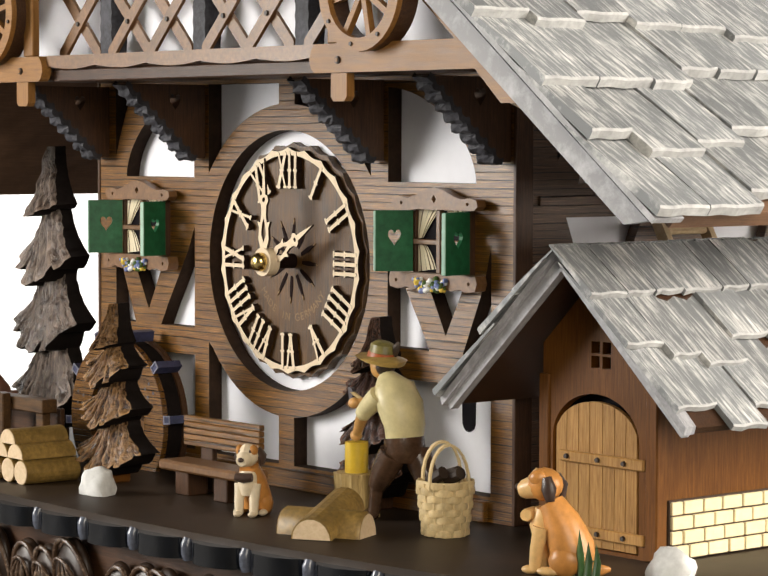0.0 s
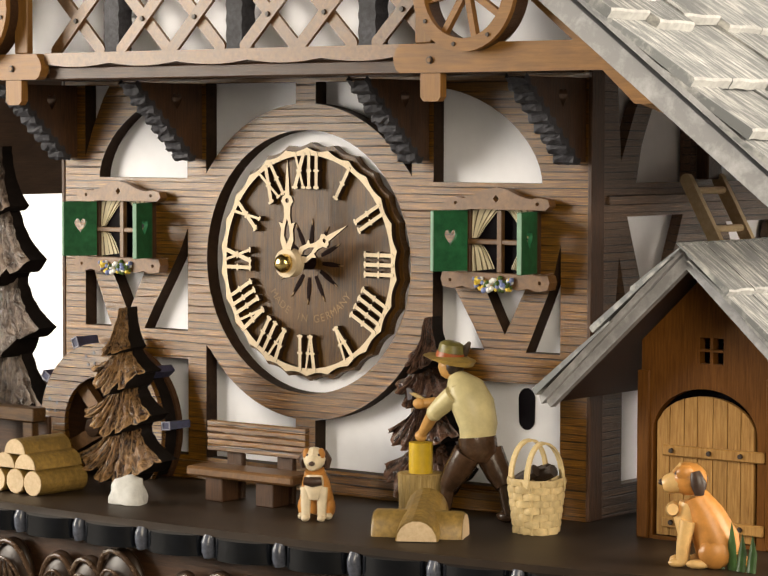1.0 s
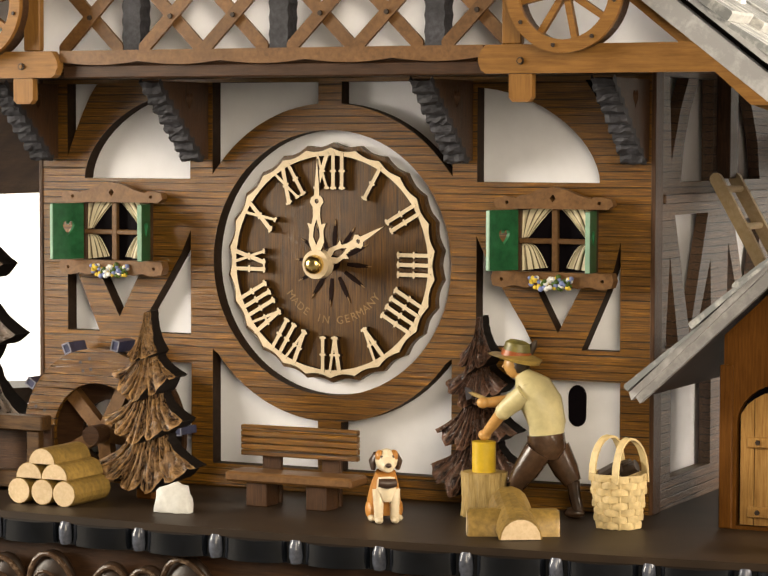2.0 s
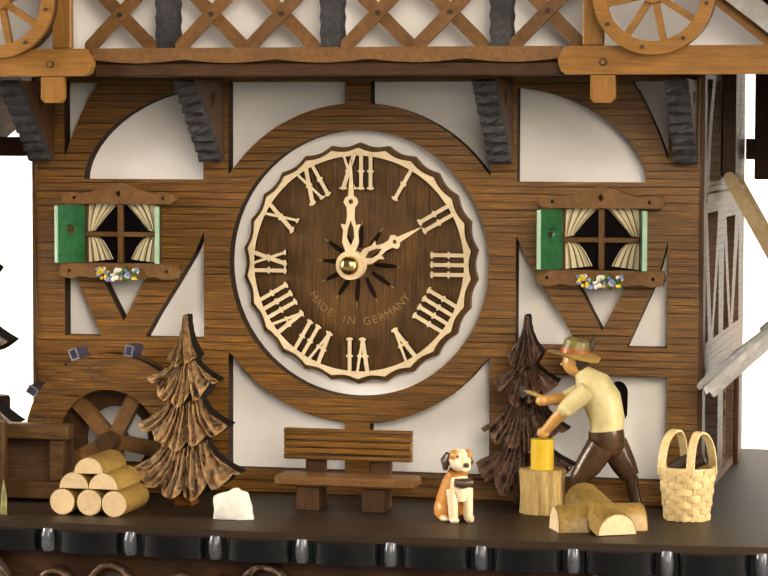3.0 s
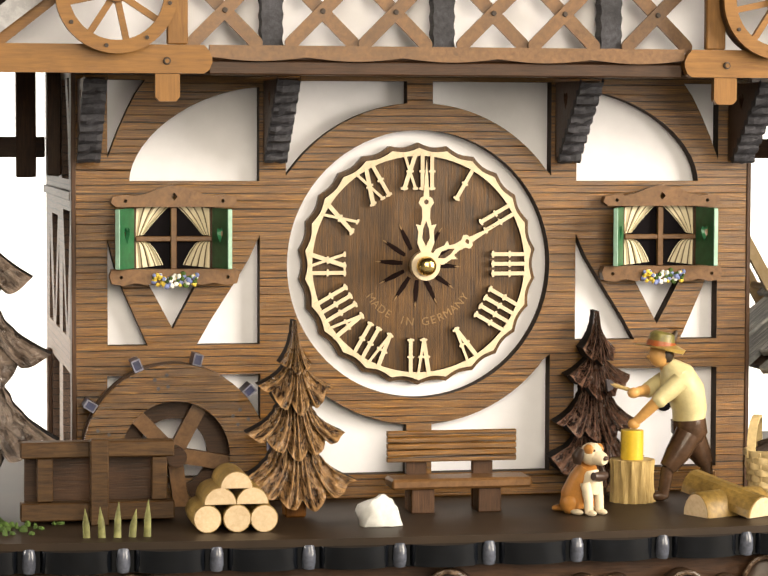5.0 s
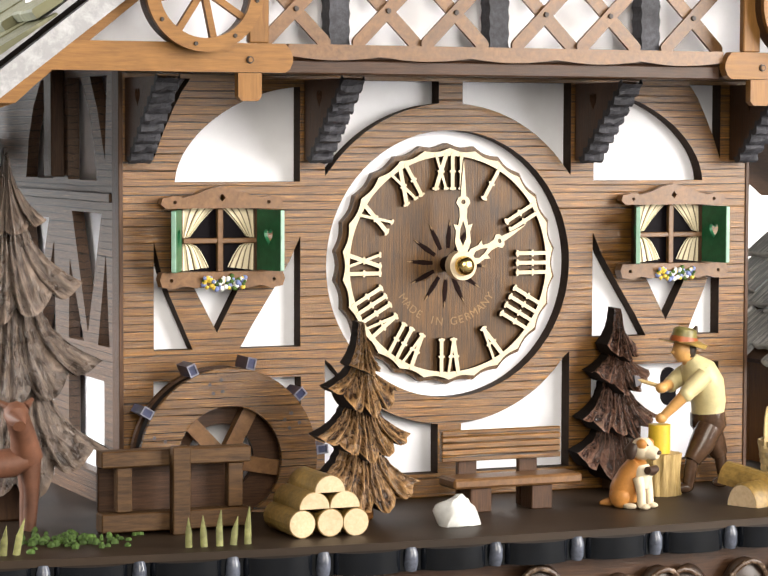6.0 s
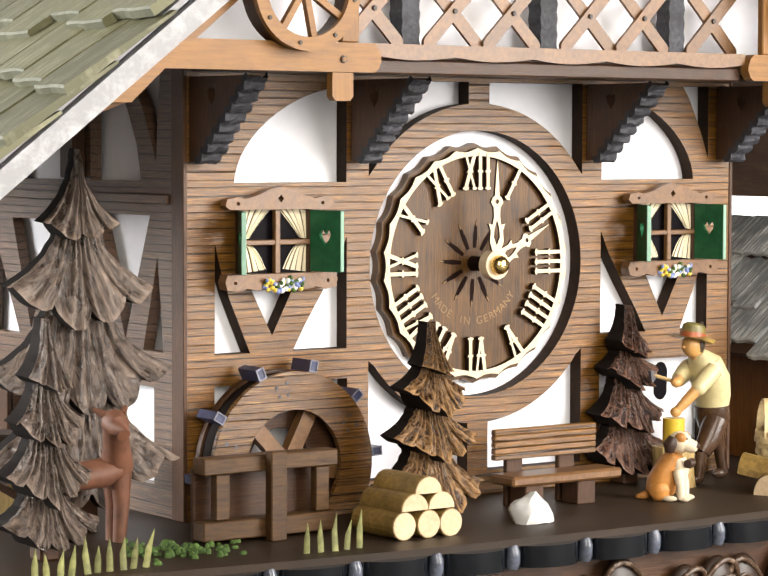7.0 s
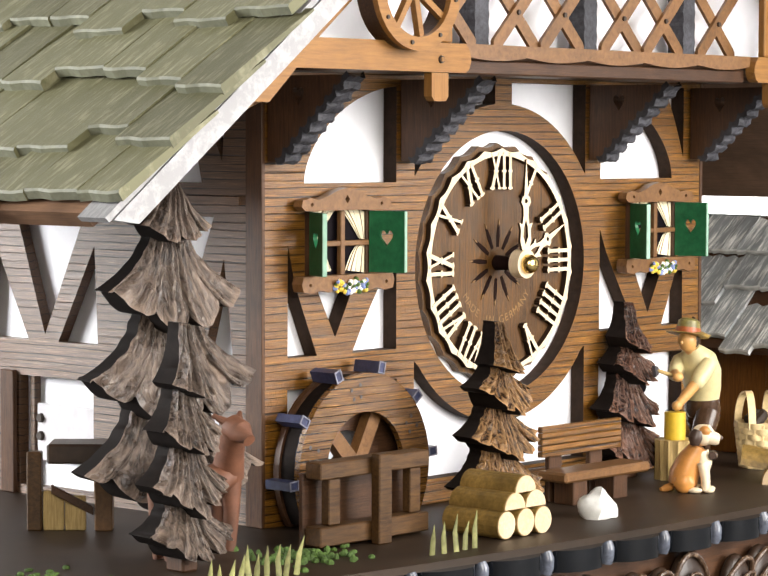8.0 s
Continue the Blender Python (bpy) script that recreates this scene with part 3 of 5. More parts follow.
# ---- windows ----
def window(s, lefts, rights):
    cx = 109.3 * s
    t = thing("shuttered_window", (cx, 0, 88), "small window with open green shutters, striped curtains and flowers on its sill", "window", "windows of the clock front")
    top = [(-25, 121.8), (25, 121.8), (27.2, 123.6), (26.4, 126.2), (22, 127), (17, 126.4), (12, 127.6), (6, 130), (0, 131.2), (-6, 130), (-12, 127.6), (-17, 126.4), (-22, 127), (-26.4, 126.2), (-27.2, 123.6)]
    dia = [(0, 124.6), (1.5, 126.3), (0, 128), (-1.5, 126.3)]
    part("hood", plate([[(cx + u, v) for u, v in top], [(cx + u, v) for u, v in dia]] + [circle(cx + k * 21, 124.4, 0.8, 10) for k in (-1, 1)], "y", -7, -2.2), LATTICE, t, "carved brown hood board")
    sill = [(-27, 95), (27, 95), (28, 92), (27, 88.8), (22, 88), (17, 89.2), (12, 88.2), (6, 89.4), (0, 88.4), (-6, 89.4), (-12, 88.2), (-17, 89.2), (-22, 88), (-27, 88.8), (-28, 92)]
    part("sill", plate([[(cx + u, v) for u, v in sill]] + [circle(cx + k * 23, 91.6, 0.8, 10) for k in (-1, 1)], "y", -8, -2.2), LATTICE, t, "scalloped brown sill board")
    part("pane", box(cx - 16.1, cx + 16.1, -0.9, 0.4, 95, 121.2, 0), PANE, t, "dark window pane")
    for k in (-1, 1):
        part("jamb", box(cx + k * 17.2 - 1, cx + k * 17.2 + 1, -3, 5, 95, 121.6, 0.3), DARKWOOD_V, t)
    part("mullion", box(cx - 1.3, cx + 1.3, -4.6, -2, 95, 121.6, 0.3), LATTICE, t)
    part("crossbar", box(cx - 16.4, cx + 16.4, -4.2, -2.2, 106.9, 109.1, 0.3), LATTICE, t)
    # four gathered curtains
    for k in (-1, 1):
        for z0, z1, w0, w1 in ((121, 109.2, 16.0, 3.6), (106.6, 95.2, 4.0, 12.0)):
            bm = bmesh.new()
            uv = bm.loops.layers.uv.new("uv")
            grid = []
            for i in range(9):
                f = i / 8
                if w0 < w1:
                    w = w0 + (w1 - w0) * f ** 0.6
                else:
                    w = w0 + (w1 - w0) * f ** 0.8
                grid.append([(bm.verts.new((cx + k * (16.2 - w * j / 9), -1.7 + 0.45 * math.sin(j * 2.1), z0 + (z1 - z0) * f + (w * j / 9) * 0.12)), j / 9 * 1.0, f) for j in range(10)])
            for a, b in zip(grid, grid[1:]):
                for j in range(9):
                    q = (a[j], a[j + 1], b[j + 1], b[j])
                    face = bm.faces.new([e[0] for e in q])
                    for lp, e in zip(face.loops, q):
                        lp[uv].uv = (e[1], e[2])
            part("curtain", bm, CURTAIN, t, "cream striped curtain", smooth=True)
    for k, (dx, dy) in ((-1, lefts), (1, rights)):
        hx, hy = cx + k * 17.6, -3.0
        d = Vector((k * dx, -dy)).normalized()
        nrm = Vector((-d.y, d.x))
        w = 16.8
        bm = plate([[(0.4, 95.4), (w, 95.4), (w, 121.2), (0.4, 121.2)], heart(w / 2, 109.5, 6.2, 7.5)], "y", -0.9, 0.9)
        rim = box(w - 0.2, w + 0.5, -1.0, 1.0, 95.6, 121.0, 0.2)
        for q in (bm, rim):
            for v in q.verts:
                v.co = Vector((hx + d.x * v.co.x + nrm.x * v.co.y, hy + d.y * v.co.x + nrm.y * v.co.y, v.co.z))
        sh = part("shutter", bm, GREEN, t, "dark green painted shutter with a cut-out heart")
        part("edge", rim, plain_edge, sh)
    rnd = random.Random(int(cx))
    for mat, col in ((FLOWER_W, "white"), (FLOWER_Y, "yellow"), (FLOWER_B, "blue"), (MOSS, "green")):
        bm = None
        for _ in range(16):
            bm = ball((cx + rnd.uniform(-9.5, 9.5), -9.4 + rnd.uniform(-1, 1.2), 90.4 + rnd.uniform(-2.6, 2.8)), rnd.uniform(0.7, 1.25), bm, 0, 7)
        part("flowers", bm, mat, t, "tiny " + col + " flowers on the sill", True, "stuff")


plain_edge = plain("pale_green_edge", (0.25, 0.42, 0.32), 0.4)
window(-1, (7.7, 14.9), (4.8, 16.1))
window(1, (7.2, 15.2), (3.2, 16.5))

# ---- brackets and balcony ----
def bracket(x):
    t = thing("bracket", (x, -1, 142), "dark scrolled wooden bracket with a heart hole and rough grey edge", "bracket", "brackets under the balcony")
    prof = [(-1, 142), (-7.5, 142)]
    edge = []
    n = 8
    for i in range(n):
        y0, z0 = -7.5 - 37 * i / n, 142 + 33 * i / n
        y1, z1 = -7.5 - 37 * (i + 1) / n, 142 + 33 * (i + 1) / n
        edge += [(y0 + 0.2, z0 + 0.2), (y0 - 1.5, z0 - 0.2), (y0 - 3.2, z0 + 0.8), (y0 - 3.7, z0 + 2.2), (y1 + 0.9, z1 - 0.8)]
    prof += [(y + 1.5, z + 1.3) for y, z in edge] + [(-46, 176.4), (-1, 176.4)]
    part("web", plate([prof, heart(-18, 168, 6.5, 8)], "x", x - 4.2, x + 4.2), DARKWOOD_V, t, "dark brown bracket side")
    bm = bmesh.new()
    line = [(-6.8, 141.6)] + edge + [(-46.4, 176.2)]
    rnd = random.Random(int(x) + 400)
    rows = [[bm.verts.new((x + u, y - 0.9 + (0.5 if abs(u) > 4 else 0) + rnd.uniform(-0.55, 0.55), z - 0.7 + rnd.uniform(-0.45, 0.45))) for u in (-4.9, -2.5, 0, 2.5, 4.9)] for y, z in line]
    back = [[bm.verts.new((x + u, y + 1.2, z + 1.6)) for u in (-4.9, 4.9)] for y, z in line]
    for i in range(len(line) - 1):
        for j in range(4):
            bm.faces.new((rows[i][j], rows[i][j + 1], rows[i + 1][j + 1], rows[i + 1][j]))
        bm.faces.new((rows[i][0], rows[i + 1][0], back[i + 1][0], back[i][0]))
        bm.faces.new((rows[i][4], rows[i + 1][4], back[i + 1][1], back[i][1]))
    part("edge", bm, GREYEDGE, t, "rough slate-grey carved edge")


for bx in (-146, -65.5, 65.5, 146):
    bracket(bx)


def balcony():
    t = thing("balcony", (0, -30, 177), "dark wooden balcony with crossed lattice railing", "balcony")
    part("deck", box(-153, 153, -60, -3.2, 183.4, 187.5, 0.5), DARKWOOD, t, "dark brown deck board")
    n = 60
    low = [(-101 + 202 * i / n, 184.6 - 1.6 * abs(math.sin(i / n * 3.14159 * 5))) for i in range(n + 1)]
    part("fascia", plate([[(101, 189.4), (-101, 189.4)] + low], "y", -63, -60.2), LATTICE, t, "brown edge board with a wavy cut")
    part("ledge", box(-101, 101, -60, -50, 177.4, 183.2, 0.6), DARKWOOD, t)
    part("soffit", box(-151, 151, -50, -3.4, 178.6, 180.6, 0.3), DARKWOOD, t)
    for x in (-73, 0, 73):
        zs = [189.4 + 1.5 * i for i in range(50)]
        wave = [(x + 4.9 - 0.7 * abs(math.sin((z - 189.4) * 0.48)), z) for z in zs]
        part("post", plate([wave + [(2 * x - u, z) for u, z in reversed(wave)]], "y", -48.6, -40), GREYEDGE, t, "dark slate-grey post with notched edges")
    for c in (-93, -52, -21, 21, 52, 93):
        for d in (-1, 1):
            y = -49.0 if d > 0 else -47.2
            half = 13.2
            z0 = 191
            part("lattice_slat", strip((c - d * half, z0), (c + d * 34, z0 + half + 34), 5.6, "y", y - 1.7, y), LATTICE, t)
        part("pin", limb([(c, -50.6, 204.2), (c, -51.6, 204.2)], [1.2, 1.0], 12), PEG, t)
    part("top_rail", box(-101, 101, -60, -51, 245, 251, 0.8), LATTICE, t)


balcony()


def gable_beam(s):
    t = thing("gable_beam", (150 * s, -62, 177), "amber wooden tie beam with a peg and a short tab", "beam", "tie beams of the gable")
    rounded = [(101.5, 187), (100.2, 184), (100.2, 182), (101.5, 179)]
    loop = [(103.5, 189.2)] + rounded + [(103.5, 177.6), (200, 177.6), (214.6, 164.6), (231, 164.6), (200, 189.2)]
    part("tie", plate([mirrored(loop, s)], "y", -66, -61), ORANGE, t)
    part("tab", plate([mirrored([(113.4, 177.4), (113.4, 168), (115, 166.2), (121.8, 166.2), (123.4, 168), (123.4, 177.4)], s)], "y", -65.4, -61.4), ORANGE_V, t)
    part("post", box(min(s * 110, s * 118.5), max(s * 110, s * 118.5), -64.8, -61, 189.4, 268, 0.5), ORANGE_V, t)
    part("peg", limb([(s * 118.7, -66, 182.6), (s * 118.7, -66.9, 182.6)], [1.6, 1.4], 14), PEG, t)
    part("peg_face", limb([(s * 118.7, -66.6, 182.6), (s * 118.7, -67.2, 182.6)], [1.0, 0.9], 12), ORANGE, t)


def wagon_wheel(s):
    cx, cz, r = 139.6 * s, 209.8, 24.6
    t = thing("wagon_wheel", (cx, -67, cz - r), "amber wooden wagon wheel with eight spokes fixed above the beam", "wheel", "wagon wheels of the gable")
    part("rim", plate([circle(cx, cz, r, 48), circle(cx, cz, r - 5.4, 48)], "y", -73, -70.4), ORANGE, t)
    part("felloe", plate([circle(cx, cz, r - 0.5, 48), circle(cx, cz, r - 4.6, 48)], "y", -70.2, -62), DARKWOOD, t, "dark inner wheel ring")
    for k in range(8):
        a = radians(k * 45 + 12)
        part("spoke", strip((cx + 3 * math.cos(a), cz + 3 * math.sin(a)), (cx + 20.2 * math.cos(a), cz + 20.2 * math.sin(a)), 2.6, "y", -71, -68.2), ORANGE, t)
        b = radians(k * 45 + 34)
        part("nail", limb([(cx + 21.8 * math.cos(b), -73, cz + 21.8 * math.sin(b)), (cx + 21.8 * math.cos(b), -73.7, cz + 21.8 * math.sin(b))], [0.9, 0.8], 8), PEG, t)
    part("hub", limb([(cx, -67.4, cz), (cx, -74, cz)], [4.6, 4.0], 16), ORANGE, t, smooth=True)


for s in (-1, 1):
    gable_beam(s)
    wagon_wheel(s)


# ---- side walls ----
def side_wall(s):
    t = thing("wall_right" if s > 0 else "wall_left", (151 * s, 95, -7), "half-timbered side of the clock, brown boards over white panels", "wall", kind="structure")
    holes = [[(36, 133), (80, 133), (80, 178), (60, 178), (48, 164), (40, 149)],
             [(21, 178), (46, 178), (35, 164), (24, 142)],
             [(29, 119), (74, 119), (50, 66)], [(18, 62), (35, 62), (23, 102)], [(56, 62), (80, 62), (78, 98)], [(26, 6), (80, 6), (80, 47), (26, 47)],
             [(104, 133), (150, 133), (146, 150), (137, 166), (124, 178), (104, 178)],
             [(111, 115), (154, 115), (136, 65)], [(101, 62), (127, 62), (103, 105)], [(147, 62), (176, 62), (172, 108)], [(104, -3), (154, -3), (154, 46), (104, 46)]]
    x0, x1 = (146, 151.4) if s > 0 else (-151.4, -146)
    part("timber_board", plate([[(9.2, -7), (200, -7), (200, 250), (9.2, 250)]] + holes, "x", x0, x1), SIDEWOOD, t, "brown grooved side board")
    part("panel", box(*sorted((s * 140, s * 144)), 10.2, 200, -7, 250, 0), PLASTER, t, "white plaster panel")
    part("post", box(*sorted((s * 151.6, s * 158)), 84, 96, 134, 182, 0.6), DARKWOOD_V, t)
    part("girt", box(*sorted((s * 151.6, s * 153)), 13, 198, 124, 128, 0.3), SIDEWOOD, t)
    door = part("door", box(*sorted((s * 145, s * 147)), 106, 147, 8, 33.5, 0.4), DOORWHITE, t, "greyish white side door")
    for y, z in ((144, 19), (144, 27)):
        part("hinge", limb([(s * 147, y, z), (s * 148.6, y, z)], [2.2, 1.8], 12), PEG, door)
    part("jamb", box(*sorted((s * 144.2, s * 148)), 147.4, 150.4, -3, 45.6, 0.3), SIDEWOOD, t)
    part("jamb", box(*sorted((s * 151.6, s * 154)), 155, 164, -6.9, 48, 0.4), DARKWOOD_V, t)


side_wall(-1)
side_wall(1)


def rear_frame():
    t = thing("rear_frame", (0, 200, -7), "dark wooden frame at the back of the clock", "frame")
    part("back_board", box(-151, 151, 200.4, 205, -7, 300, 0), DARKWOOD_V, t)
    for s in (-1, 1):
        part("rail", box(*sorted((s * 152, s * 296)), 198, 204, 141.6, 152, 0.6), DARKWOOD, t)
        for x in (161.5, 205.5):
            part("post", box(s * x - 5, s * x + 5, 197, 205, 131.5, 215, 0.6), DARKWOOD_V, t)


rear_frame()


# ---- main roof ----
def roof_z(x):
    """The top of the roof's boards at x."""
    return 123 + 0.77 * (299 - abs(x))


def main_roof(s):
    slate = SLATE_R if s > 0 else SLATE_L
    t = thing("main_roof", (230 * s, 60, 150), "steep roof slope of brushed grey shingles" if s > 0 else "steep roof slope of olive-grey shingles", "roof", "slopes of the main roof")
    drop = 5.0
    loop = [(0, roof_z(0)), (296, roof_z(296)), (291, roof_z(296) - drop), (0, roof_z(0) - drop - 4)]
    part("roof_board", plate([mirrored(loop, s)], "y", -56, 212), ROOFUNDER, t, "dark brown roof boarding")
    low = [(0, roof_z(0) - 6.2), (291, roof_z(291) - 6.2), (279, 121.4), (0, 121.4 + 0.77 * 279)]
    part("rake_board", plate([mirrored(low, s)], "y", -66.4, -61.5), RAKE, t, "grey brushed rake board")
    hi = [(0, roof_z(0) + 1), (299, roof_z(299) + 1), (297, roof_z(299) - 0.6), (0, roof_z(0) - 1.4)]
    part("rake_cap", plate([mirrored(hi, s)], "y", -71, -56.5), RAKE, t)
    # A black strip paints the shade of the gap above the rake board.
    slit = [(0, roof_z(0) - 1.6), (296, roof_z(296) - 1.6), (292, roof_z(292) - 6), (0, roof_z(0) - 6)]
    part("rake_fillet", plate([mirrored(slit, s)], "y", -61.3, -57), TREE_BACK, t, "black set-back strip painted for the shade under the shingle edge")
    part("barge_board", plate([mirrored([(150, 122.6 + 0.77 * 129), (233, 158.0), (231, 164.4), (214.6, 164.4), (150, 216)], s)], "y", -61.2, -57.5), ORANGE, t, "amber inner barge board")
    return t, slate


def shingle_mesh(name, w, length, thick, mat):
    """A wooden shingle: butt at the origin, running up along -x, lying flat, worn at the butt."""
    bm = bmesh.new()
    def row(x, z0, z1, n=4, wob=0.0):
        top = [bm.verts.new((x + wob * math.sin(i * 2.3 + w), (i / n - 0.5) * w, z1 + 0.15 * math.sin(i * 3.1 + w))) for i in range(n + 1)]
        bot = [bm.verts.new((x + wob * math.sin(i * 2.3 + w), (i / n - 0.5) * w, z0)) for i in range(n + 1)]
        return top, bot
    rows = [row(0, 0, thick * 0.8, 4, 0.6), row(-0.8, 0, thick, 4, 0.5), row(-length * 0.5, 0, thick * 0.7), row(-length, 0, thick * 0.25)]
    for k, ((t0, b0), (t1, b1)) in enumerate(zip(rows, rows[1:])):
        for i in range(4 if k else 0):
            bm.faces.new((t0[i], t0[i + 1], t1[i + 1], t1[i]))
        bm.faces.new((t0[0], t1[0], b1[0], b0[0]))
        bm.faces.new((t0[4], t1[4], b1[4], b0[4]))
    for i in range(4):
        bm.faces.new((rows[0][0][i], rows[0][0][i + 1], rows[0][1][i + 1], rows[0][1][i])).material_index = 1
        bm.faces.new((rows[0][0][i], rows[0][0][i + 1], rows[1][0][i + 1], rows[1][0][i])).material_index = 1
    bmesh.ops.recalc_face_normals(bm, faces=bm.faces)
    for v in bm.verts:
        v.co *= MM
    me = bpy.data.meshes.new(name)
    bm.to_mesh(me)
    bm.free()
    me.materials.append(mat)
    me.materials.append(BUTT_L if mat is SLATE_L else BUTT)
    return me


def shingles(parent, slate, origin, s, slope, rows, row_step, y0, y1, widths, thick, seed):
    """Rows of single shingles up a slope that falls towards s; origin: the eave's x and z."""
    rnd = random.Random(seed)
    lay = row_step / math.cos(math.atan(slope))
    meshes = [shingle_mesh("shingle", w, lay * 1.5, thick, slate) for w in widths]
    short = [shingle_mesh("shingle", w, lay * 0.94, thick, slate) for w in widths]
    ang = math.degrees(math.atan(slope))
    for r in range(rows):
        y = y0 - rnd.uniform(0, 5)
        while y < y1:
            k = rnd.randrange(len(widths))
            w = widths[k]
            push = rnd.choice((0.0, 0.02, -0.16, -0.2, 0.16)) * lay + rnd.uniform(-0.6, 0.6)
            d = r * lay - (push if r < rows - 1 else 0.0)
            x = origin[0] - s * d * math.cos(radians(ang))
            z = origin[1] + d * math.sin(radians(ang)) + 0.4 + rnd.uniform(0, 0.5)
            ob = new("shingle", (short if r == rows - 1 else meshes)[k])
            ob.parent = parent
            b = BASE[parent]
            m = pose((x - b.x) * MM, (y + w / 2 - b.y) * MM, (z - b.z) * MM) @ pose(0, 0, 0, 0, 0, 0 if s > 0 else 180) @ pose(0, 0, 0, 0, ang - 3.2 + rnd.uniform(-0.7, 0.7), 0)
            ob.matrix_basis = m
            y += w + 0.35

ROOFS = [main_roof(-1), main_roof(1)]

# ---- shed on the right ----
SH_X, SH_Z, SH_TAN = 224.5, 111.5, 0.95


def shed():
    t = thing("shed", (221, 20, -7), "small brown wooden shed with an arched plank door and brick footing", "shed")
    y0, y1 = -20, 62
    wall = [(190, -7), (251, -7), (251, 78), (224, 104), (190, 72)]
    door = [(195.5, -5.5), (195.5, 36)] + [(219.0 - 23.5 * math.cos(radians(a)), 36 + 18 * math.sin(radians(a))) for a in range(10, 171, 10)] + [(242.5, 36), (242.5, -5.5)]
    wins = [[(x, z), (x + 4.6, z), (x + 4.6, z + 4.6), (x, z + 4.6)] for x in (216.5, 222.5) for z in (64, 69.6)]
    part("front_wall", plate([wall, door] + wins, "y", y0, y0 + 4), SHEDWOOD, t, "brown stained gable wall")
    # A near-black sheet behind the openings paints the shed's shaded inside.
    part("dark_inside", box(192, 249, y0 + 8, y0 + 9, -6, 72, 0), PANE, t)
    part("back_wall", plate([wall], "y", y1 - 4, y1), SHEDWOOD, t)
    part("left_wall", box(190, 194, y0 + 4.2, y1 - 4.2, -7, 72, 0.3), SHEDWOOD, t)
    part("right_wall", box(247, 251, y0 + 4.2, y1 - 4.2, -7, 72, 0.3), SHEDWOOD, t)
    part("corner_post", box(246.5, 252.6, y0 - 1, y0 + 5, -6.9, 60, 0.5), SHEDWOOD, t)
    part("corner_post", box(188.4, 194, y0 - 1, y0 + 5, -6.9, 60, 0.5), SHEDWOOD, t)
    leaf = thing("shed_door", (219.5, y0 + 2, -5), "honey-coloured arched plank door standing closed with two hinge straps", "door")
    xs = [197.0, 203.0, 209.5, 215.5, 222.5, 229.0, 235.0, 241.0]
    for a, b in zip(xs, xs[1:]):
        top = lambda x: 36 + 15 * math.sqrt(max(0, 1 - ((x - 219) / 22.6) ** 2))
        part("plank", plate([[(a + 0.2, -5), (b - 0.2, -5), (b - 0.2, top(b - 0.2)), ((a + b) / 2, top((a + b) / 2)), (a + 0.2, top(a + 0.2))]], "y", y0 + 0.4, y0 + 2.4), DOORWOOD, leaf)
    for z in (29, 0.5):
        st = part("strap", box(200.5, 246, y0 - 1.6, y0 - 1.2 + 1.4, z - 2.2, z + 2.2, 0.5), DOORWOOD, leaf, "wooden hinge strap")
        for x in (205, 222, 236):
            part("bolt", limb([(x, y0 - 1.5, z), (x, y0 - 2.6, z)], [1.1, 0.9], 10), PEG, st)
    # brick footing on the right side
    f = part("footing", box(251.2, 252.6, y0 + 6, y1 - 5, -6.8, 16, 0.2), MORTAR, t, "cream brick footing with dark joints")
    rnd = random.Random(3)
    for r in range(4):
        y = y0 + 6.5 - (r % 2) * 5
        while y < y1 - 6:
            w = rnd.uniform(9, 13)
            a, b = max(y, y0 + 6.4), min(y + w - 0.9, y1 - 5.4)
            if b - a > 2:
                part("brick", box(252.4, 253.8 + rnd.uniform(0, 0.3), a, b, -6.3 + r * 5.6, -6.3 + r * 5.6 + 4.9, 0.3), BRICK, f)
            y += w
    # window lintel
    rt = thing("shed_roof", (221, 10, 60), "grey brushed shingle roof of the small shed", "roof")
    for s in (-1, 1):
        n = 66
        top = [(SH_X, SH_Z), (SH_X + s * n, SH_Z - SH_TAN * n), (SH_X + s * n - s * 2, SH_Z - SH_TAN * n - 2.2), (SH_X, SH_Z - 3.2)]
        part("roof_board", plate([top], "y", -40, 66), DARKWOOD, rt, "dark roof boarding")
        rake = [(SH_X, SH_Z - 3), (SH_X + s * (n - 2), SH_Z - 3 - SH_TAN * (n - 2)), (SH_X + s * (n - 4), SH_Z - 7.5 - SH_TAN * (n - 4)), (SH_X, SH_Z - 9.5)]
        part("rake_board", plate([rake], "y", -44, -40.2), RAKE, rt, "grey rake board")
        cap = [(SH_X, SH_Z + 0.6), (SH_X + s * n, SH_Z + 0.6 - SH_TAN * n), (SH_X + s * (n - 1), SH_Z - 2.4 - SH_TAN * n), (SH_X, SH_Z - 2.6)]
        part("rake_cap", plate([cap], "y", -46, -40.5), RAKE, rt)
    return rt


SHED_ROOF = shed()


def ladder():
    t = thing("ladder", (175, 84, 95), "pale wooden ladder leaning at the clock's side", "ladder")
    for y in (68, 95):
        part("rail", strip((157, 134), (232, 2), 5.4, "y", y - 1.5, y + 1.5), LADDER, t)
    for k in range(8):
        x, z = 160 + 9.2 * k, 129.4 - 16.3 * k
        part("rung", rod((x, 66.6, z), (x, 96.4, z), 1.6, 8), LADDER, t)


ladder()

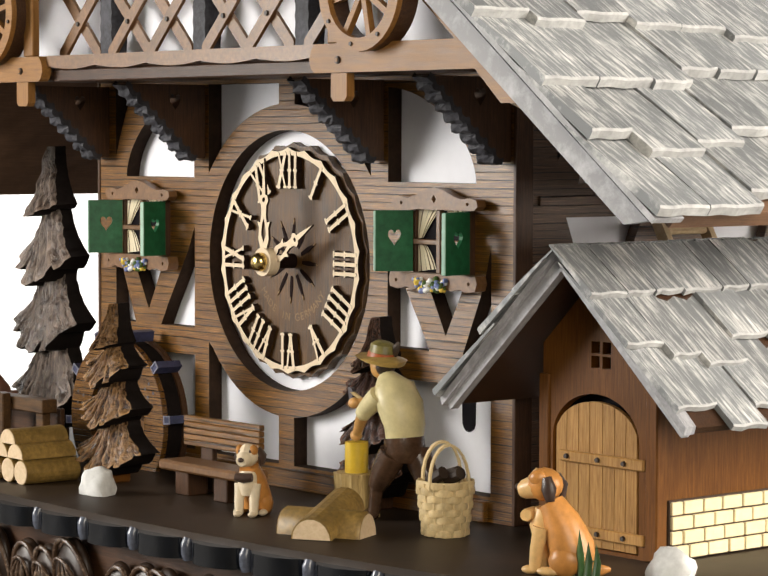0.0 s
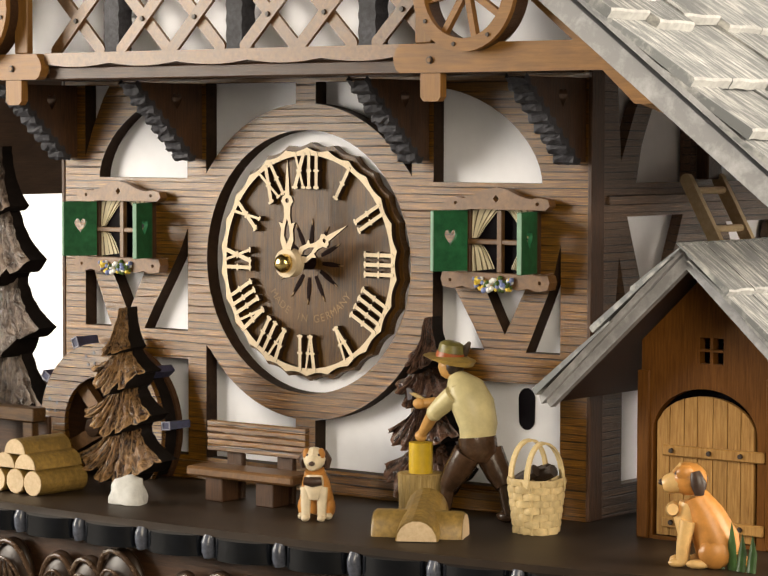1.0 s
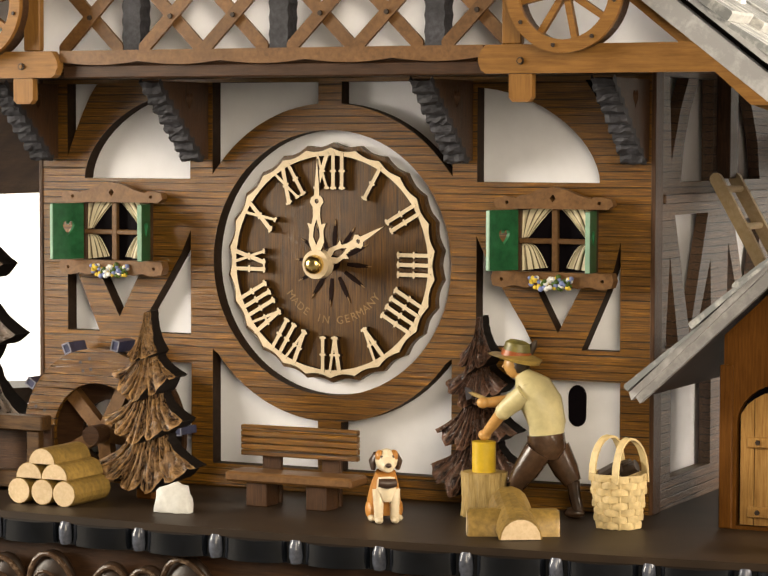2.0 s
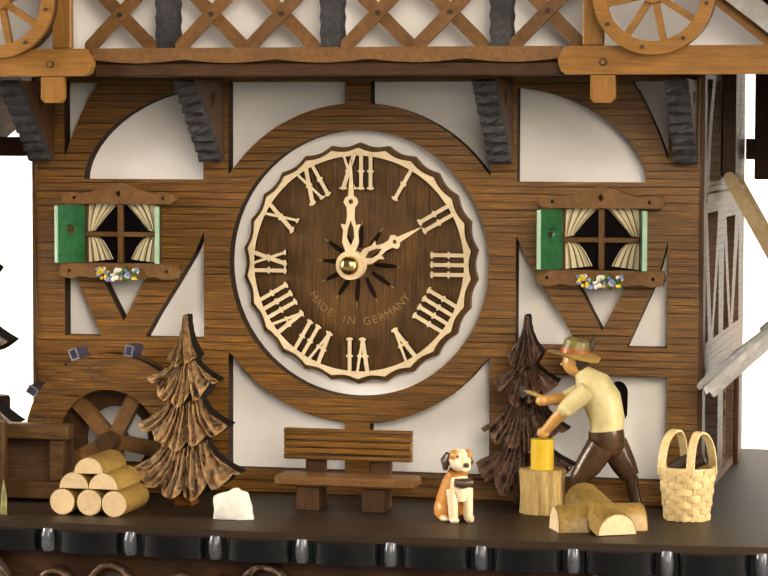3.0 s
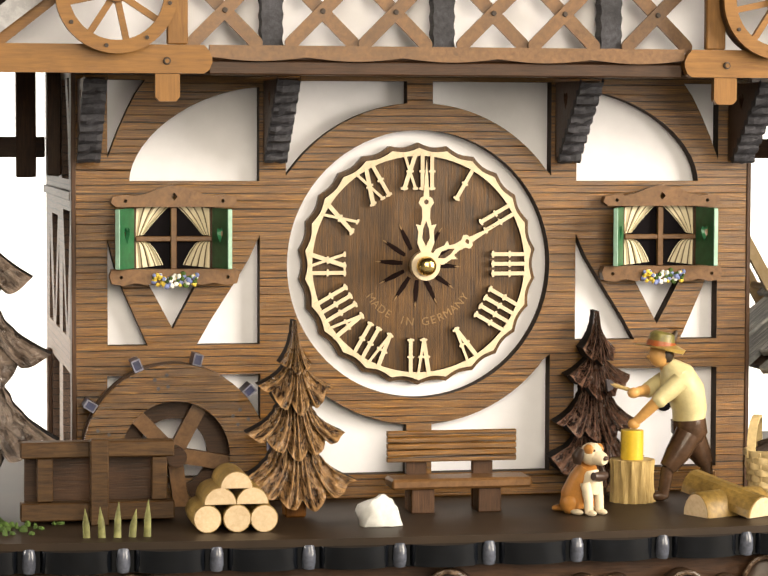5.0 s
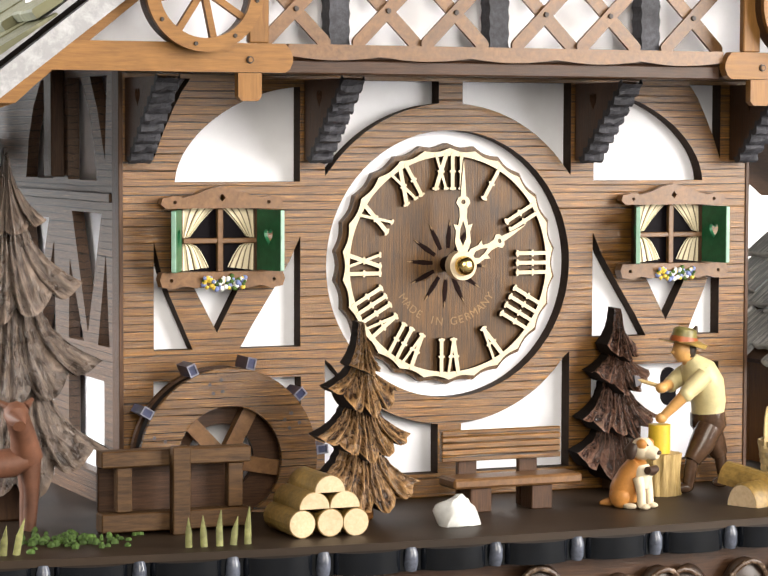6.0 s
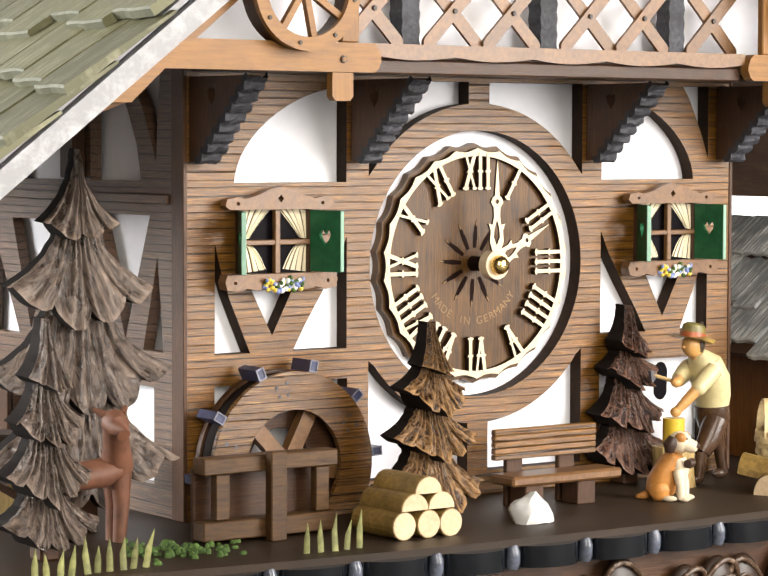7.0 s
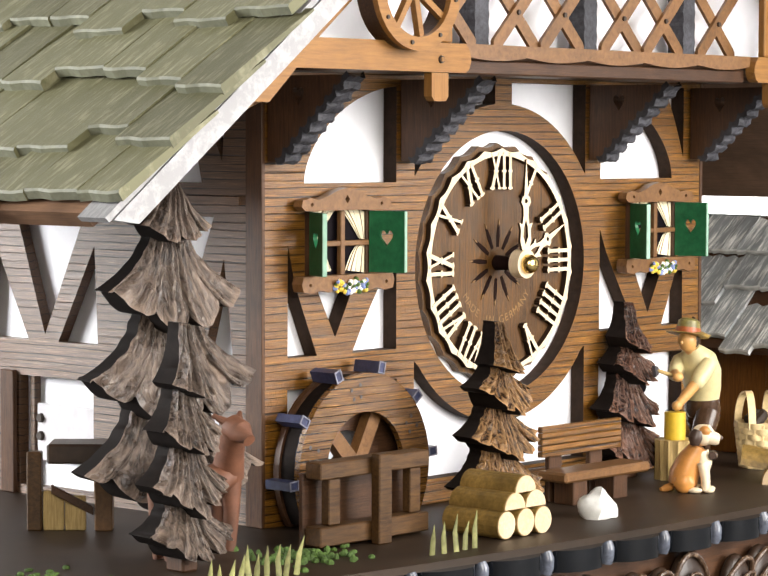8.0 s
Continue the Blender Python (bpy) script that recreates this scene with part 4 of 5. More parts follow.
# ---- trees ----
def fir(name, x, y0, y1, tip, tiers, trunk_w, label, mat, seed=1, turn=0.0):
    """A fir sawn from a thick board and carved on its front, from y0 to y1. tiers, from the top: (height of the outer points, height of the middle of the rim, half width)."""
    yc = (y0 + y1) / 2
    t = thing(name, (x, yc, -7), label, "tree", "carved fir trees")
    rnd = random.Random(seed)
    ca, sa = math.cos(radians(turn)), math.sin(radians(turn))

    def spot(px, py, pz):
        return (x + px * ca - (py - yc) * sa, yc + px * sa + (py - yc) * ca, pz)

    thick = y1 - y0
    prev_z, prev_w = tip, 0.0
    for k, (zt, zb, w) in enumerate(tiers):
        bm = bmesh.new()
        uv = bm.loops.layers.uv.new("uv")
        ztop = tip if k == 0 else prev_z + 0.35 * (prev_z - zb)
        neck = 0.9 if k == 0 else prev_w * 0.42
        nu, nv = 72, 22
        leaves = 3 + min(k, 2)
        off, ph = rnd.uniform(-0.25, 0.25), rnd.uniform(0, 6)
        drop = [rnd.uniform(0.6, 1.25) for _ in range(leaves + 2)]
        twist = rnd.uniform(-0.12, 0.12)
        rows = []
        for j in range(nv + 1):
            v = j / nv
            row = []
            for i in range(nu + 1):
                u = 2 * i / nu - 1
                q = (u + 1) / 2 * leaves + off + twist * v * 3
                cell = min(max(int(q + 1), 0), leaves + 1)
                arch = abs(math.sin(math.pi * q))
                lobe = arch ** 0.55 * drop[cell]
                rim = zb + (zt - zb) * abs(u) ** 1.6 + (zt - zb) * 0.5 * (1 - lobe) * (1 - 0.7 * abs(u) ** 4)
                z = ztop + (rim - ztop) * v
                hw = neck + (w - neck) * (0.2 * v + 0.8 * v ** 2.8)
                jag = 0.018 * w * math.sin(9 * v * math.pi + ph) * abs(u) ** 8 * (1 - v)
                px = u * hw + jag
                body = (1 - abs(u) ** 2.0) * thick * 0.62 * (0.45 + 0.55 * v)
                flare = thick * 0.36 * v ** 2.2
                groove = (arch ** 0.5 - 0.6) * thick * 0.42 * (0.15 + 0.85 * v) * (1 - abs(u) ** 6)
                vein = thick * 0.065 * math.sin(q * math.pi * 5 + 2.5 * v + ph) * (0.4 + 0.6 * v)
                nick = thick * 0.05 * noise.noise(Vector((px * 0.35 + seed, z * 0.16, k * 3.1)))
                row.append((px, y0 + thick * 0.5 - body - flare - groove - vein - nick * 2, z))
            rows.append(row)
        vs = [[bm.verts.new(spot(*p)) for p in row] for row in rows]
        for j in range(nv):
            for i in range(nu):
                f = bm.faces.new((vs[j][i], vs[j][i + 1], vs[j + 1][i + 1], vs[j + 1][i]))
                for lp, (di, dj) in zip(f.loops, ((0, 0), (1, 0), (1, 1), (0, 1))):
                    lp[uv].uv = ((i + di) / nu * leaves * 1.6 + k * 7.3, (j + dj) / nv * 1.2 + ph)
        ring = [(j, 0) for j in range(nv + 1)] + [(nv, i) for i in range(1, nu + 1)] + [(j, nu) for j in range(nv - 1, -1, -1)] + [(0, i) for i in range(nu - 1, 0, -1)]
        edge = [vs[j][i] for j, i in ring]
        back = [bm.verts.new(spot(rows[j][i][0] * 0.985, y1, rows[j][i][2] + 0.3)) for j, i in ring]
        m = len(ring)
        for i in range(m):
            bm.faces.new((edge[i], edge[(i + 1) % m], back[(i + 1) % m], back[i])).material_index = 1
        bm.faces.new(back).material_index = 1
        part("branch_skirt", bm, [mat, TREE_BACK], t, "carved drooping branches brushed light, highlights painted on ridges, sawn sides black", smooth=True)
        prev_z, prev_w = zb, w
    part("trunk", box(x - trunk_w, x + trunk_w, yc - thick * 0.35, y1 - 1.5, -7, tiers[-1][1] + 6, 0.8), SHEDWOOD if mat is TREE else DARKWOOD_V, t)


fir("fir_tree", -63.8, -56, -43, 75.3, [(57.5, 54.5, 6.8), (48, 36, 16), (27.5, 17.5, 20.9), (7.5, -3, 26)], 4.5, "carved brown fir tree with four skirts beside the log pile", TREE, 2)
fir("fir_tree", 78, -17, -4, 75.3, [(58.5, 52, 7.6), (46.5, 36, 14.6), (26.5, 17, 19.2), (9.5, -3, 21.5)], 4.5, "carved dark fir tree against the clock front", TREE_DARK, 5)
fir("fir_tree", -200, -3, 10, 147, [(117.5, 110, 16), (91, 75, 31), (57, 40, 39), (22, 2, 42)], 7, "tall carved grey-brown fir tree", TREE_GREY, 9, -9)
fir("fir_tree", -243, -56, -43, 84, [(62, 56, 9), (45, 35, 14), (25, 14, 18), (7, -4, 21)], 4, "small carved grey fir tree in front of a taller one", TREE_GREY, 12)


# ---- water wheel and trough ----
def water_wheel():
    cx, cz, r = -110.3, 15.5, 39.5
    t = thing("water_wheel", (cx, -15, -7), "brown wooden water wheel with violet-blue paddles, half sunk in the base", "water wheel")
    def cut(loop):
        return [(u, max(v, -6.8)) for u, v in loop]
    for y0, y1 in ((-18.6, -15.8), (-7, -4)):
        outer = [p for p in arc(cx, cz, r, -34, 214, 44)]
        hole = 23.5 if y0 < -10 else 15.0
        inner = arc(cx, cz, hole, 248, -68, 40)
        part("disc", plate([outer + [(cx - 18, -6.8), (cx - 8.9, -6.3)] + inner + [(cx + 8.9, -6.3), (cx + 18, -6.8)]], "y", y0, y1), WHEELWOOD if y0 < -10 else DARKWOOD, t, "grooved brown ring disc")
    for k in range(5):
        a = radians(k * 72 + 62)
        part("spoke", strip((cx + 3 * math.cos(a), cz + 3 * math.sin(a)), (cx + 25 * math.cos(a), cz + 25 * math.sin(a)), 6.5, "y", -14, -9), LATTICE, t)
    part("drum", plate([arc(cx, cz, r - 1.2, -33, 213, 44) + arc(cx, cz, r - 4.5, 213, -33, 44)], "y", -15.7, -7.1), TREE_BACK, t, "black stained drum between the discs")
    part("axle", limb([(cx, -24, cz), (cx, -2, cz)], [4.4, 4.4], 16), DARKWOOD, t, smooth=True)
    for a in (4.6, 40.6, 76.6, 112.6, 148.6, 184.6):
        ra = radians(a)
        c, sn = math.cos(ra), math.sin(ra)
        q = []
        for rr, w in ((r + 0.1, 1.7), (44.6, 1.8)):
            q += [(cx + rr * c - w * sn, cz + rr * sn + w * c), (cx + rr * c + w * sn, cz + rr * sn - w * c)]
        pd = part("paddle", plate([[q[0], q[1], q[3], q[2]]], "y", -18.2, -4.4), PADDLE, t, "violet-blue painted paddle")
        rim = []
        for r0, r1, w in ((r + 0.2, 44.8, 2.0), (r + 0.8, 44.2, 1.45)):
            rim.append([(cx + rr * c - k * w * sn, cz + rr * sn + k * w * c) for rr, k in ((r0, 1), (r1, 1), (r1, -1), (r0, -1))])
        part("paddle_edge", plate(rim, "y", -18.7, -18.25), PALE, pd, "worn pale edge")
    for a0 in (100, 30, 165):
        for da, rr in ((-4, 30), (4, 30), (-4, 35), (5, 34)):
            a = radians(a0 + da)
            part("hole", limb([(cx + rr * math.cos(a), -18.6, cz + rr * math.sin(a)), (cx + rr * math.cos(a), -18.85, cz + rr * math.sin(a))], [0.8, 0.8], 8), PEG, t)


water_wheel()


def trough():
    t = thing("wooden_trough", (-145, -50, -7), "brown wooden rail trough in front of the water wheel", "trough")
    part("top_rail", box(-178, -115, -57.5, -49, 20.5, 27, 0.5), TROUGH, t)
    part("low_rail", box(-178, -115, -57.5, -49, -5.5, 2, 0.5), TROUGH, t)
    part("front_post", box(-150, -142.5, -62.5, -57.7, -7, 28.4, 0.5), TROUGH, t)
    for x in (-168, -121):
        part("post", box(x - 3.2, x + 3.2, -55.5, -51, 2.2, 20.3, 0.4), TROUGH, t)
    part("back_board", box(-176, -117, -46, -43.5, -7, 22, 0.4), DARKWOOD, t)


trough()


# ---- bench, logs, stones ----
def bench():
    t = thing("bench", (7, -44, -7), "brown wooden bench with a grooved backrest", "bench")
    for k in range(5):
        z = 13.6 + k * 2.7
        part("back_slat", box(-22.4, 34.2, -41.4, -38.4, z, z + 2.5, 0.35), FACADE, t)
    part("seat", box(-23, 38, -55, -38.6, 3.6, 8, 1.0), LATTICE, t)
    for x in (-9, 20):
        part("back_post", box(x - 4.5, x + 4.5, -38.2, -35.4, -7, 21, 0.4), DARKWOOD_V, t)
        part("leg", box(x - 5, x + 5, -52, -41, -7, 3.4, 0.4), DARKWOOD_V, t)


bench()


def half_round(x0, z0, r, half, y0, y1, tilt=0.0):
    if half:
        loop = [(x0 + r * math.cos(radians(a)) * 1.12, z0 + r * 1.15 * math.sin(radians(a))) for a in range(0, 181, 15)]
    else:
        loop = [(x0 + r * math.cos(radians(a)), z0 + r * math.sin(radians(a))) for a in range(0, 360, 20)]
    return loop


def firewood():
    t = thing("log_pile", (-94, -70, -7), "pile of six ochre logs, round and split, pale cut ends", "log pile")
    for x, z, half in ((-105.4, -1.3, 0), (-93.4, -1.3, 0), (-82.4, -1.6, 0), (-100.2, 4.4, 1), (-87.2, 4.4, 1), (-93.6, 10.8, 1)):
        r = 5.7 if not half else 6.0
        loop = half_round(x, z, r, half, 0, 0)
        lg = part("log", plate([loop], "y", -89.6, -61), BARK, t, "ochre bark log")
        cz = z + (2.6 if half else 0)
        face = [(x + (u - x) * 0.94, cz + (v - cz) * 0.94) for u, v in loop]
        part("cut_end", plate([face], "y", -90, -89.7), CUTWOOD, lg, "pale cut end")


firewood()


def rock(name, x, y, w, d, h, seed, label):
    rnd = random.Random(seed)
    bm = bmesh.new()
    bmesh.ops.create_icosphere(bm, subdivisions=3, radius=1)
    for v in bm.verts:
        k = 1 + 0.3 * noise.noise(v.co * 1.3 + Vector((seed, 0, 0))) + 0.12 * noise.noise(v.co * 4 + Vector((seed, 3, 0)))
        v.co = Vector((x + v.co.x * w * k, y + v.co.y * d * k, max(-7.0, -4 + v.co.z * h * k)))
    solid(name, bm, STONE, (x, y, -7), label, "stone")


rock("stone", -33.5, -80, 9.2, 7, 9.5, 3, "rough white stone on the base board")
rock("stone", 284, -46, 10, 7, 9, 8, "smooth white stone beside the shed")


def split_log():
    t = thing("split_log", (118, -68, -7), "split ochre log lying slanted beside the stump", "log")
    a, b = Vector((110, -55, -1)), Vector((129, -87.5, -4))
    d = (b - a).normalized()
    side = Vector((-d.y, d.x, 0)).normalized()
    up = side.cross(d)
    up = up if up.z > 0 else -up
    def ring(p, f):
        return [p + side * 8.6 * f * math.cos(radians(q)) + up * (8.8 * f * math.sin(radians(q)) - 2.6) for q in range(0, 181, 20)]
    bm = bmesh.new()
    r0, r1 = [[bm.verts.new(p) for p in ring(c, 1)] for c in (a + Vector((0, 0, 4.5)), b)]
    m = len(r0)
    for i in range(m):
        bm.faces.new((r0[i], r0[(i + 1) % m], r1[(i + 1) % m], r1[i]))
    bm.faces.new(r0)
    bm.faces.new(r1)
    part("bark", bm, BARK, t, "ochre bark")
    bm = bmesh.new()
    bm.faces.new([bm.verts.new(p + d * 0.25) for p in ring(b, 0.93)])
    part("cut_end", bm, CUTWOOD, t, "pale cut end")
    t2 = thing("split_log", (119, -72, -7), "half-round ochre log lying under the slanted one", "log")
    a, b = Vector((102.5, -80, -6.9)), Vector((136, -64.5, -6.9))
    d = (b - a).normalized()
    side = Vector((-d.y, d.x, 0))
    rows = [[p + side * 8.2 * f * math.cos(radians(q)) + Vector((0, 0, 10.4 * f * math.sin(radians(q)))) for q in range(0, 181, 18)] for p, f in ((a, 0.9), (a + d * 1.2, 1), (b - d * 1.2, 1), (b, 0.9))]
    bm = bmesh.new()
    vs = [[bm.verts.new(p) for p in row] for row in rows]
    for r0, r1 in zip(vs, vs[1:]):
        for i in range(len(r0)):
            bm.faces.new((r0[i], r0[(i + 1) % len(r0)], r1[(i + 1) % len(r0)], r1[i]))
    bm.faces.new(vs[0])
    bm.faces.new(vs[-1])
    part("bark", bm, BARK, t2, "ochre bark", smooth=True)
    for row, k in ((rows[0], -0.25), (rows[-1], 0.25)):
        bm = bmesh.new()
        bm.faces.new([bm.verts.new(p + d * k) for p in row])
        part("cut_end", bm, CUTWOOD, t2, "pale cut end")


split_log()


def stump():
    t = thing("chopping_block", (89, -31.5, -7), "ochre chopping block with a yellow log standing on it", "chopping block")
    bm = bmesh.new()
    rings = []
    for z, k in ((-7, 1.05), (0, 0.98), (8, 1.0), (11.6, 1.03)):
        rings.append([bm.verts.new((89 + 9.2 * k * (1 + 0.07 * math.sin(a * 13 + z * 0.1)) * math.cos(a), -31.5 + 9 * k * (1 + 0.07 * math.sin(a * 13 + z * 0.1)) * math.sin(a), z)) for a in [6.28319 * i / 40 for i in range(40)]])
    for a, b in zip(rings, rings[1:]):
        for i in range(40):
            bm.faces.new((a[i], a[(i + 1) % 40], b[(i + 1) % 40], b[i]))
    bm.faces.new(rings[-1])
    part("block", bm, STUMP, t, "ochre wooden block with splintered sides", smooth=True)
    part("log", limb([(88.8, -31.5, 11.4), (88.8, -31.5, 24.4)], [5.0, 5.0], 18), YELLOW, t, "bright yellow log piece", smooth=True)


stump()


HOOP = 60


def basket():
    t = thing("basket", (151, -36.5, -7), "straw wicker basket with two hoop handles, holding dark logs", "basket")
    for k in range(8):
        z, r, nn = -5.3 + k * 2.75, 8.7 + k * 0.33, 64
        bm = bmesh.new()
        rings = []
        for dr, dz in ((0.5, -1.45), (0.75, 0), (0.5, 1.45), (-0.3, 1.45), (-0.3, -1.45)):
            rings.append([])
            for i in range(nn):
                a = 6.28319 * i / nn
                q = r + dr + 0.55 * math.cos(8 * a + k * 3.14159)
                rings[-1].append(bm.verts.new((151 + q * math.cos(a), -36.5 + q * math.sin(a), z + dz + 0.2 * math.sin(3 * a + k))))
        for a, b in zip(rings, rings[1:] + rings[:1]):
            for i in range(nn):
                bm.faces.new((a[i], a[(i + 1) % nn], b[(i + 1) % nn], b[i]))
        part("weave", bm, WICKER, t, smooth=True)
    for k in range(16):
        a = 6.28319 * k / 16
        part("stake", rod((151 + 8.2 * math.cos(a), -36.5 + 8.2 * math.sin(a), -7), (151 + 11 * math.cos(a), -36.5 + 11 * math.sin(a), 14.6), 0.75, 6), WICKER, t)
    part("lining", limb([(151, -36.5, -7), (151, -36.5, 6), (151, -36.5, 11.5)], [8.0, 9.3, 9.8], 24), STUMP, t, "dense straw lining", smooth=True)
    for dy in (-8.2, 8.2):
        ca, sa = math.cos(radians(HOOP)), math.sin(radians(HOOP))
        hoop = [(7.6 * math.cos(radians(a)), dy * 0.9 * (0.8 + 0.2 * abs(math.cos(radians(a)))), 12 + 17.5 * math.sin(radians(a)) ** 0.8) for a in range(0, 181, 15)]
        path = [(151 + u * ca - v * sa, -36.5 + u * sa + v * ca, z) for u, v, z in hoop]
        bm = bmesh.new()
        rows = []
        for (u, v, z), (px, py, pz) in zip(hoop, path):
            out = Vector((u * ca, u * sa, z - 12)).normalized() * 0.9
            wide = Vector((-sa, ca, 0)) * 1.9
            c = Vector((px, py, pz))
            rows.append([bm.verts.new(p) for p in (c - wide, c + wide, c + wide + out, c - wide + out)])
        for a, b in zip(rows, rows[1:]):
            for i in range(4):
                bm.faces.new((a[i], a[(i + 1) % 4], b[(i + 1) % 4], b[i]))
        bm.faces.new(rows[0])
        bm.faces.new(rows[-1])
        part("handle", bm, WICKER, t, smooth=True)
    for k, (dx, dy) in enumerate(((-3, -2), (3, 2), (0, 3.5))):
        part("log", rod((151 + dx - 4, -36.5 + dy, 14 + k), (151 + dx + 4, -36.5 + dy, 18.5), 2.6, 10), PEG, t, "dark log in the basket")


basket()


# ---- figures, each one plain mesh ----
def woodcutter():
    mats = [SHIRT, SKIN, TROUSERS, HAT, RED, HAIR, STEEL, STUMP, CROWN]
    y = -28
    bm = limb([(115.5, y, 27), (116, y, 33), (113.8, y - 0.5, 41), (109.5, y - 1, 47.5), (106.5, y - 1, 51.5), (105, y - 1, 53.5)], [7.4, 8.2, 9.2, 8.8, 5.4, 3.6], 14, None, 0, (0.92, 1.12))
    for sy in (-1, 1):
        # upper arm to the elbow, sleeve rolled; forearm to the log or the handle
        sh = (109, y + sy * 8.2, 46)
        if sy < 0:
            el, hn = (99.5, y - 8.5, 38.0), (89.4, y - 4.2, 27.2)
        else:
            el, hn = (98, y + 3.5, 41.2), (88.9, -32.9, 40.8)
        bm = limb([sh, ((sh[0] + el[0]) / 2, (sh[1] + el[1]) / 2, (sh[2] + el[2]) / 2), el], [4.3, 4.2, 3.5], 10, bm, 0)
        bm = limb([el, ((el[0] + hn[0]) / 2, (el[1] + hn[1]) / 2, (el[2] + hn[2]) / 2), hn], [2.8, 2.5, 1.9], 10, bm, 1)
        bm = ball(hn, (2.9, 2.5, 2.4), bm, 1)
        bm = ball((el[0] * 0.96 + hn[0] * 0.04 + 0.6, el[1], el[2]), (3.6, 3.7, 3.6), bm, 0, 10)
        bm = limb([(117.5, y + sy * 5, 29), (113.5, y + sy * 6.6, 41), (109.5, y + sy * 5.6, 49.5)], [1.5, 3.6, 3.9], 8, bm, 0)
    bm = limb([(105.4, y - 1, 50.8), (103.6, y - 1, 54.5)], [3.0, 3.0], 10, bm, 1)
    bm = ball((101.8, y - 1, 57), (5.0, 4.5, 5.6), bm, 1, 14)
    bm = ball((97.0, y - 1, 56.2), (1.2, 0.9, 0.9), bm, 1)
    bm = ball((104.4, y - 1, 57.2), (3.8, 4.7, 4.6), bm, 5, 12)
    bm = limb([(101.6, y - 1, 59.6), (101.8, y - 1, 60.4), (101.8, y - 1, 61.2)], [10.8, 11.6, 7.4], 22, bm, 3, (1, 0.9))
    bm = limb([(102.2, y - 1, 60.6), (102.6, y - 1, 63.0)], [6.6, 6.3], 16, bm, 4, (1, 0.9))
    bm = limb([(102.6, y - 1, 62.9), (103, y - 1, 66.2), (103.2, y - 1, 67.2)], [6.0, 5.4, 3.6], 16, bm, 8, (1, 0.9))
    bm = limb([(107.5, y + 1, 61.5), (109.0, y + 1, 65), (110.2, y + 1.5, 67.4)], [1.4, 1.7, 0.6], 8, bm, 5)
    # seat and legs
    bm = limb([(115.4, y, 28.5), (116, y, 22.5), (115.5, y, 19)], [8.0, 8.4, 6.2], 14, bm, 2, (0.95, 1.1))
    bm = limb([(114, y - 4.5, 22), (109, y - 5.5, 14), (104.5, y - 5.5, 7.5)], [6.2, 5.6, 3.9], 12, bm, 2)
    bm = limb([(104.5, y - 5.5, 8), (103.5, y - 5.5, 1), (102.5, y - 5.5, -4)], [3.0, 2.8, 2.6], 10, bm, 2)
    bm = limb([(118, y + 4.5, 22), (122.5, y + 5.5, 13), (125.5, y + 5.5, 8)], [6.2, 5.4, 3.8], 12, bm, 2)
    bm = limb([(125.5, y + 5.5, 8.5), (126.5, y + 5.5, 2), (128, y + 5.5, -3.5)], [2.9, 2.6, 2.5], 10, bm, 2)
    for fx, fy in ((100.6, y - 5.5), (126.2, y + 5.5)):
        bm = ball((fx, fy, -4.6), (4.8, 2.7, 2.4), bm, 2)
    # hatchet in the raised hand
    bm = rod((91.5, y - 0.5, 40.8), (79.0, y + 1.4, 44.6), 0.9, 8, bm, 7)
    own = plate([[(78.9, 41), (81, 42), (81.8, 44.2), (80.4, 46), (78, 46.4)]], "y", y + 0.4, y + 2.2)
    bm = joined(bm, own, 6)
    solid("woodcutter_figurine", bm, mats, (112, y, -7), "painted wooden woodcutter figurine in a cream shirt bending over a block", "figurine")


woodcutter()


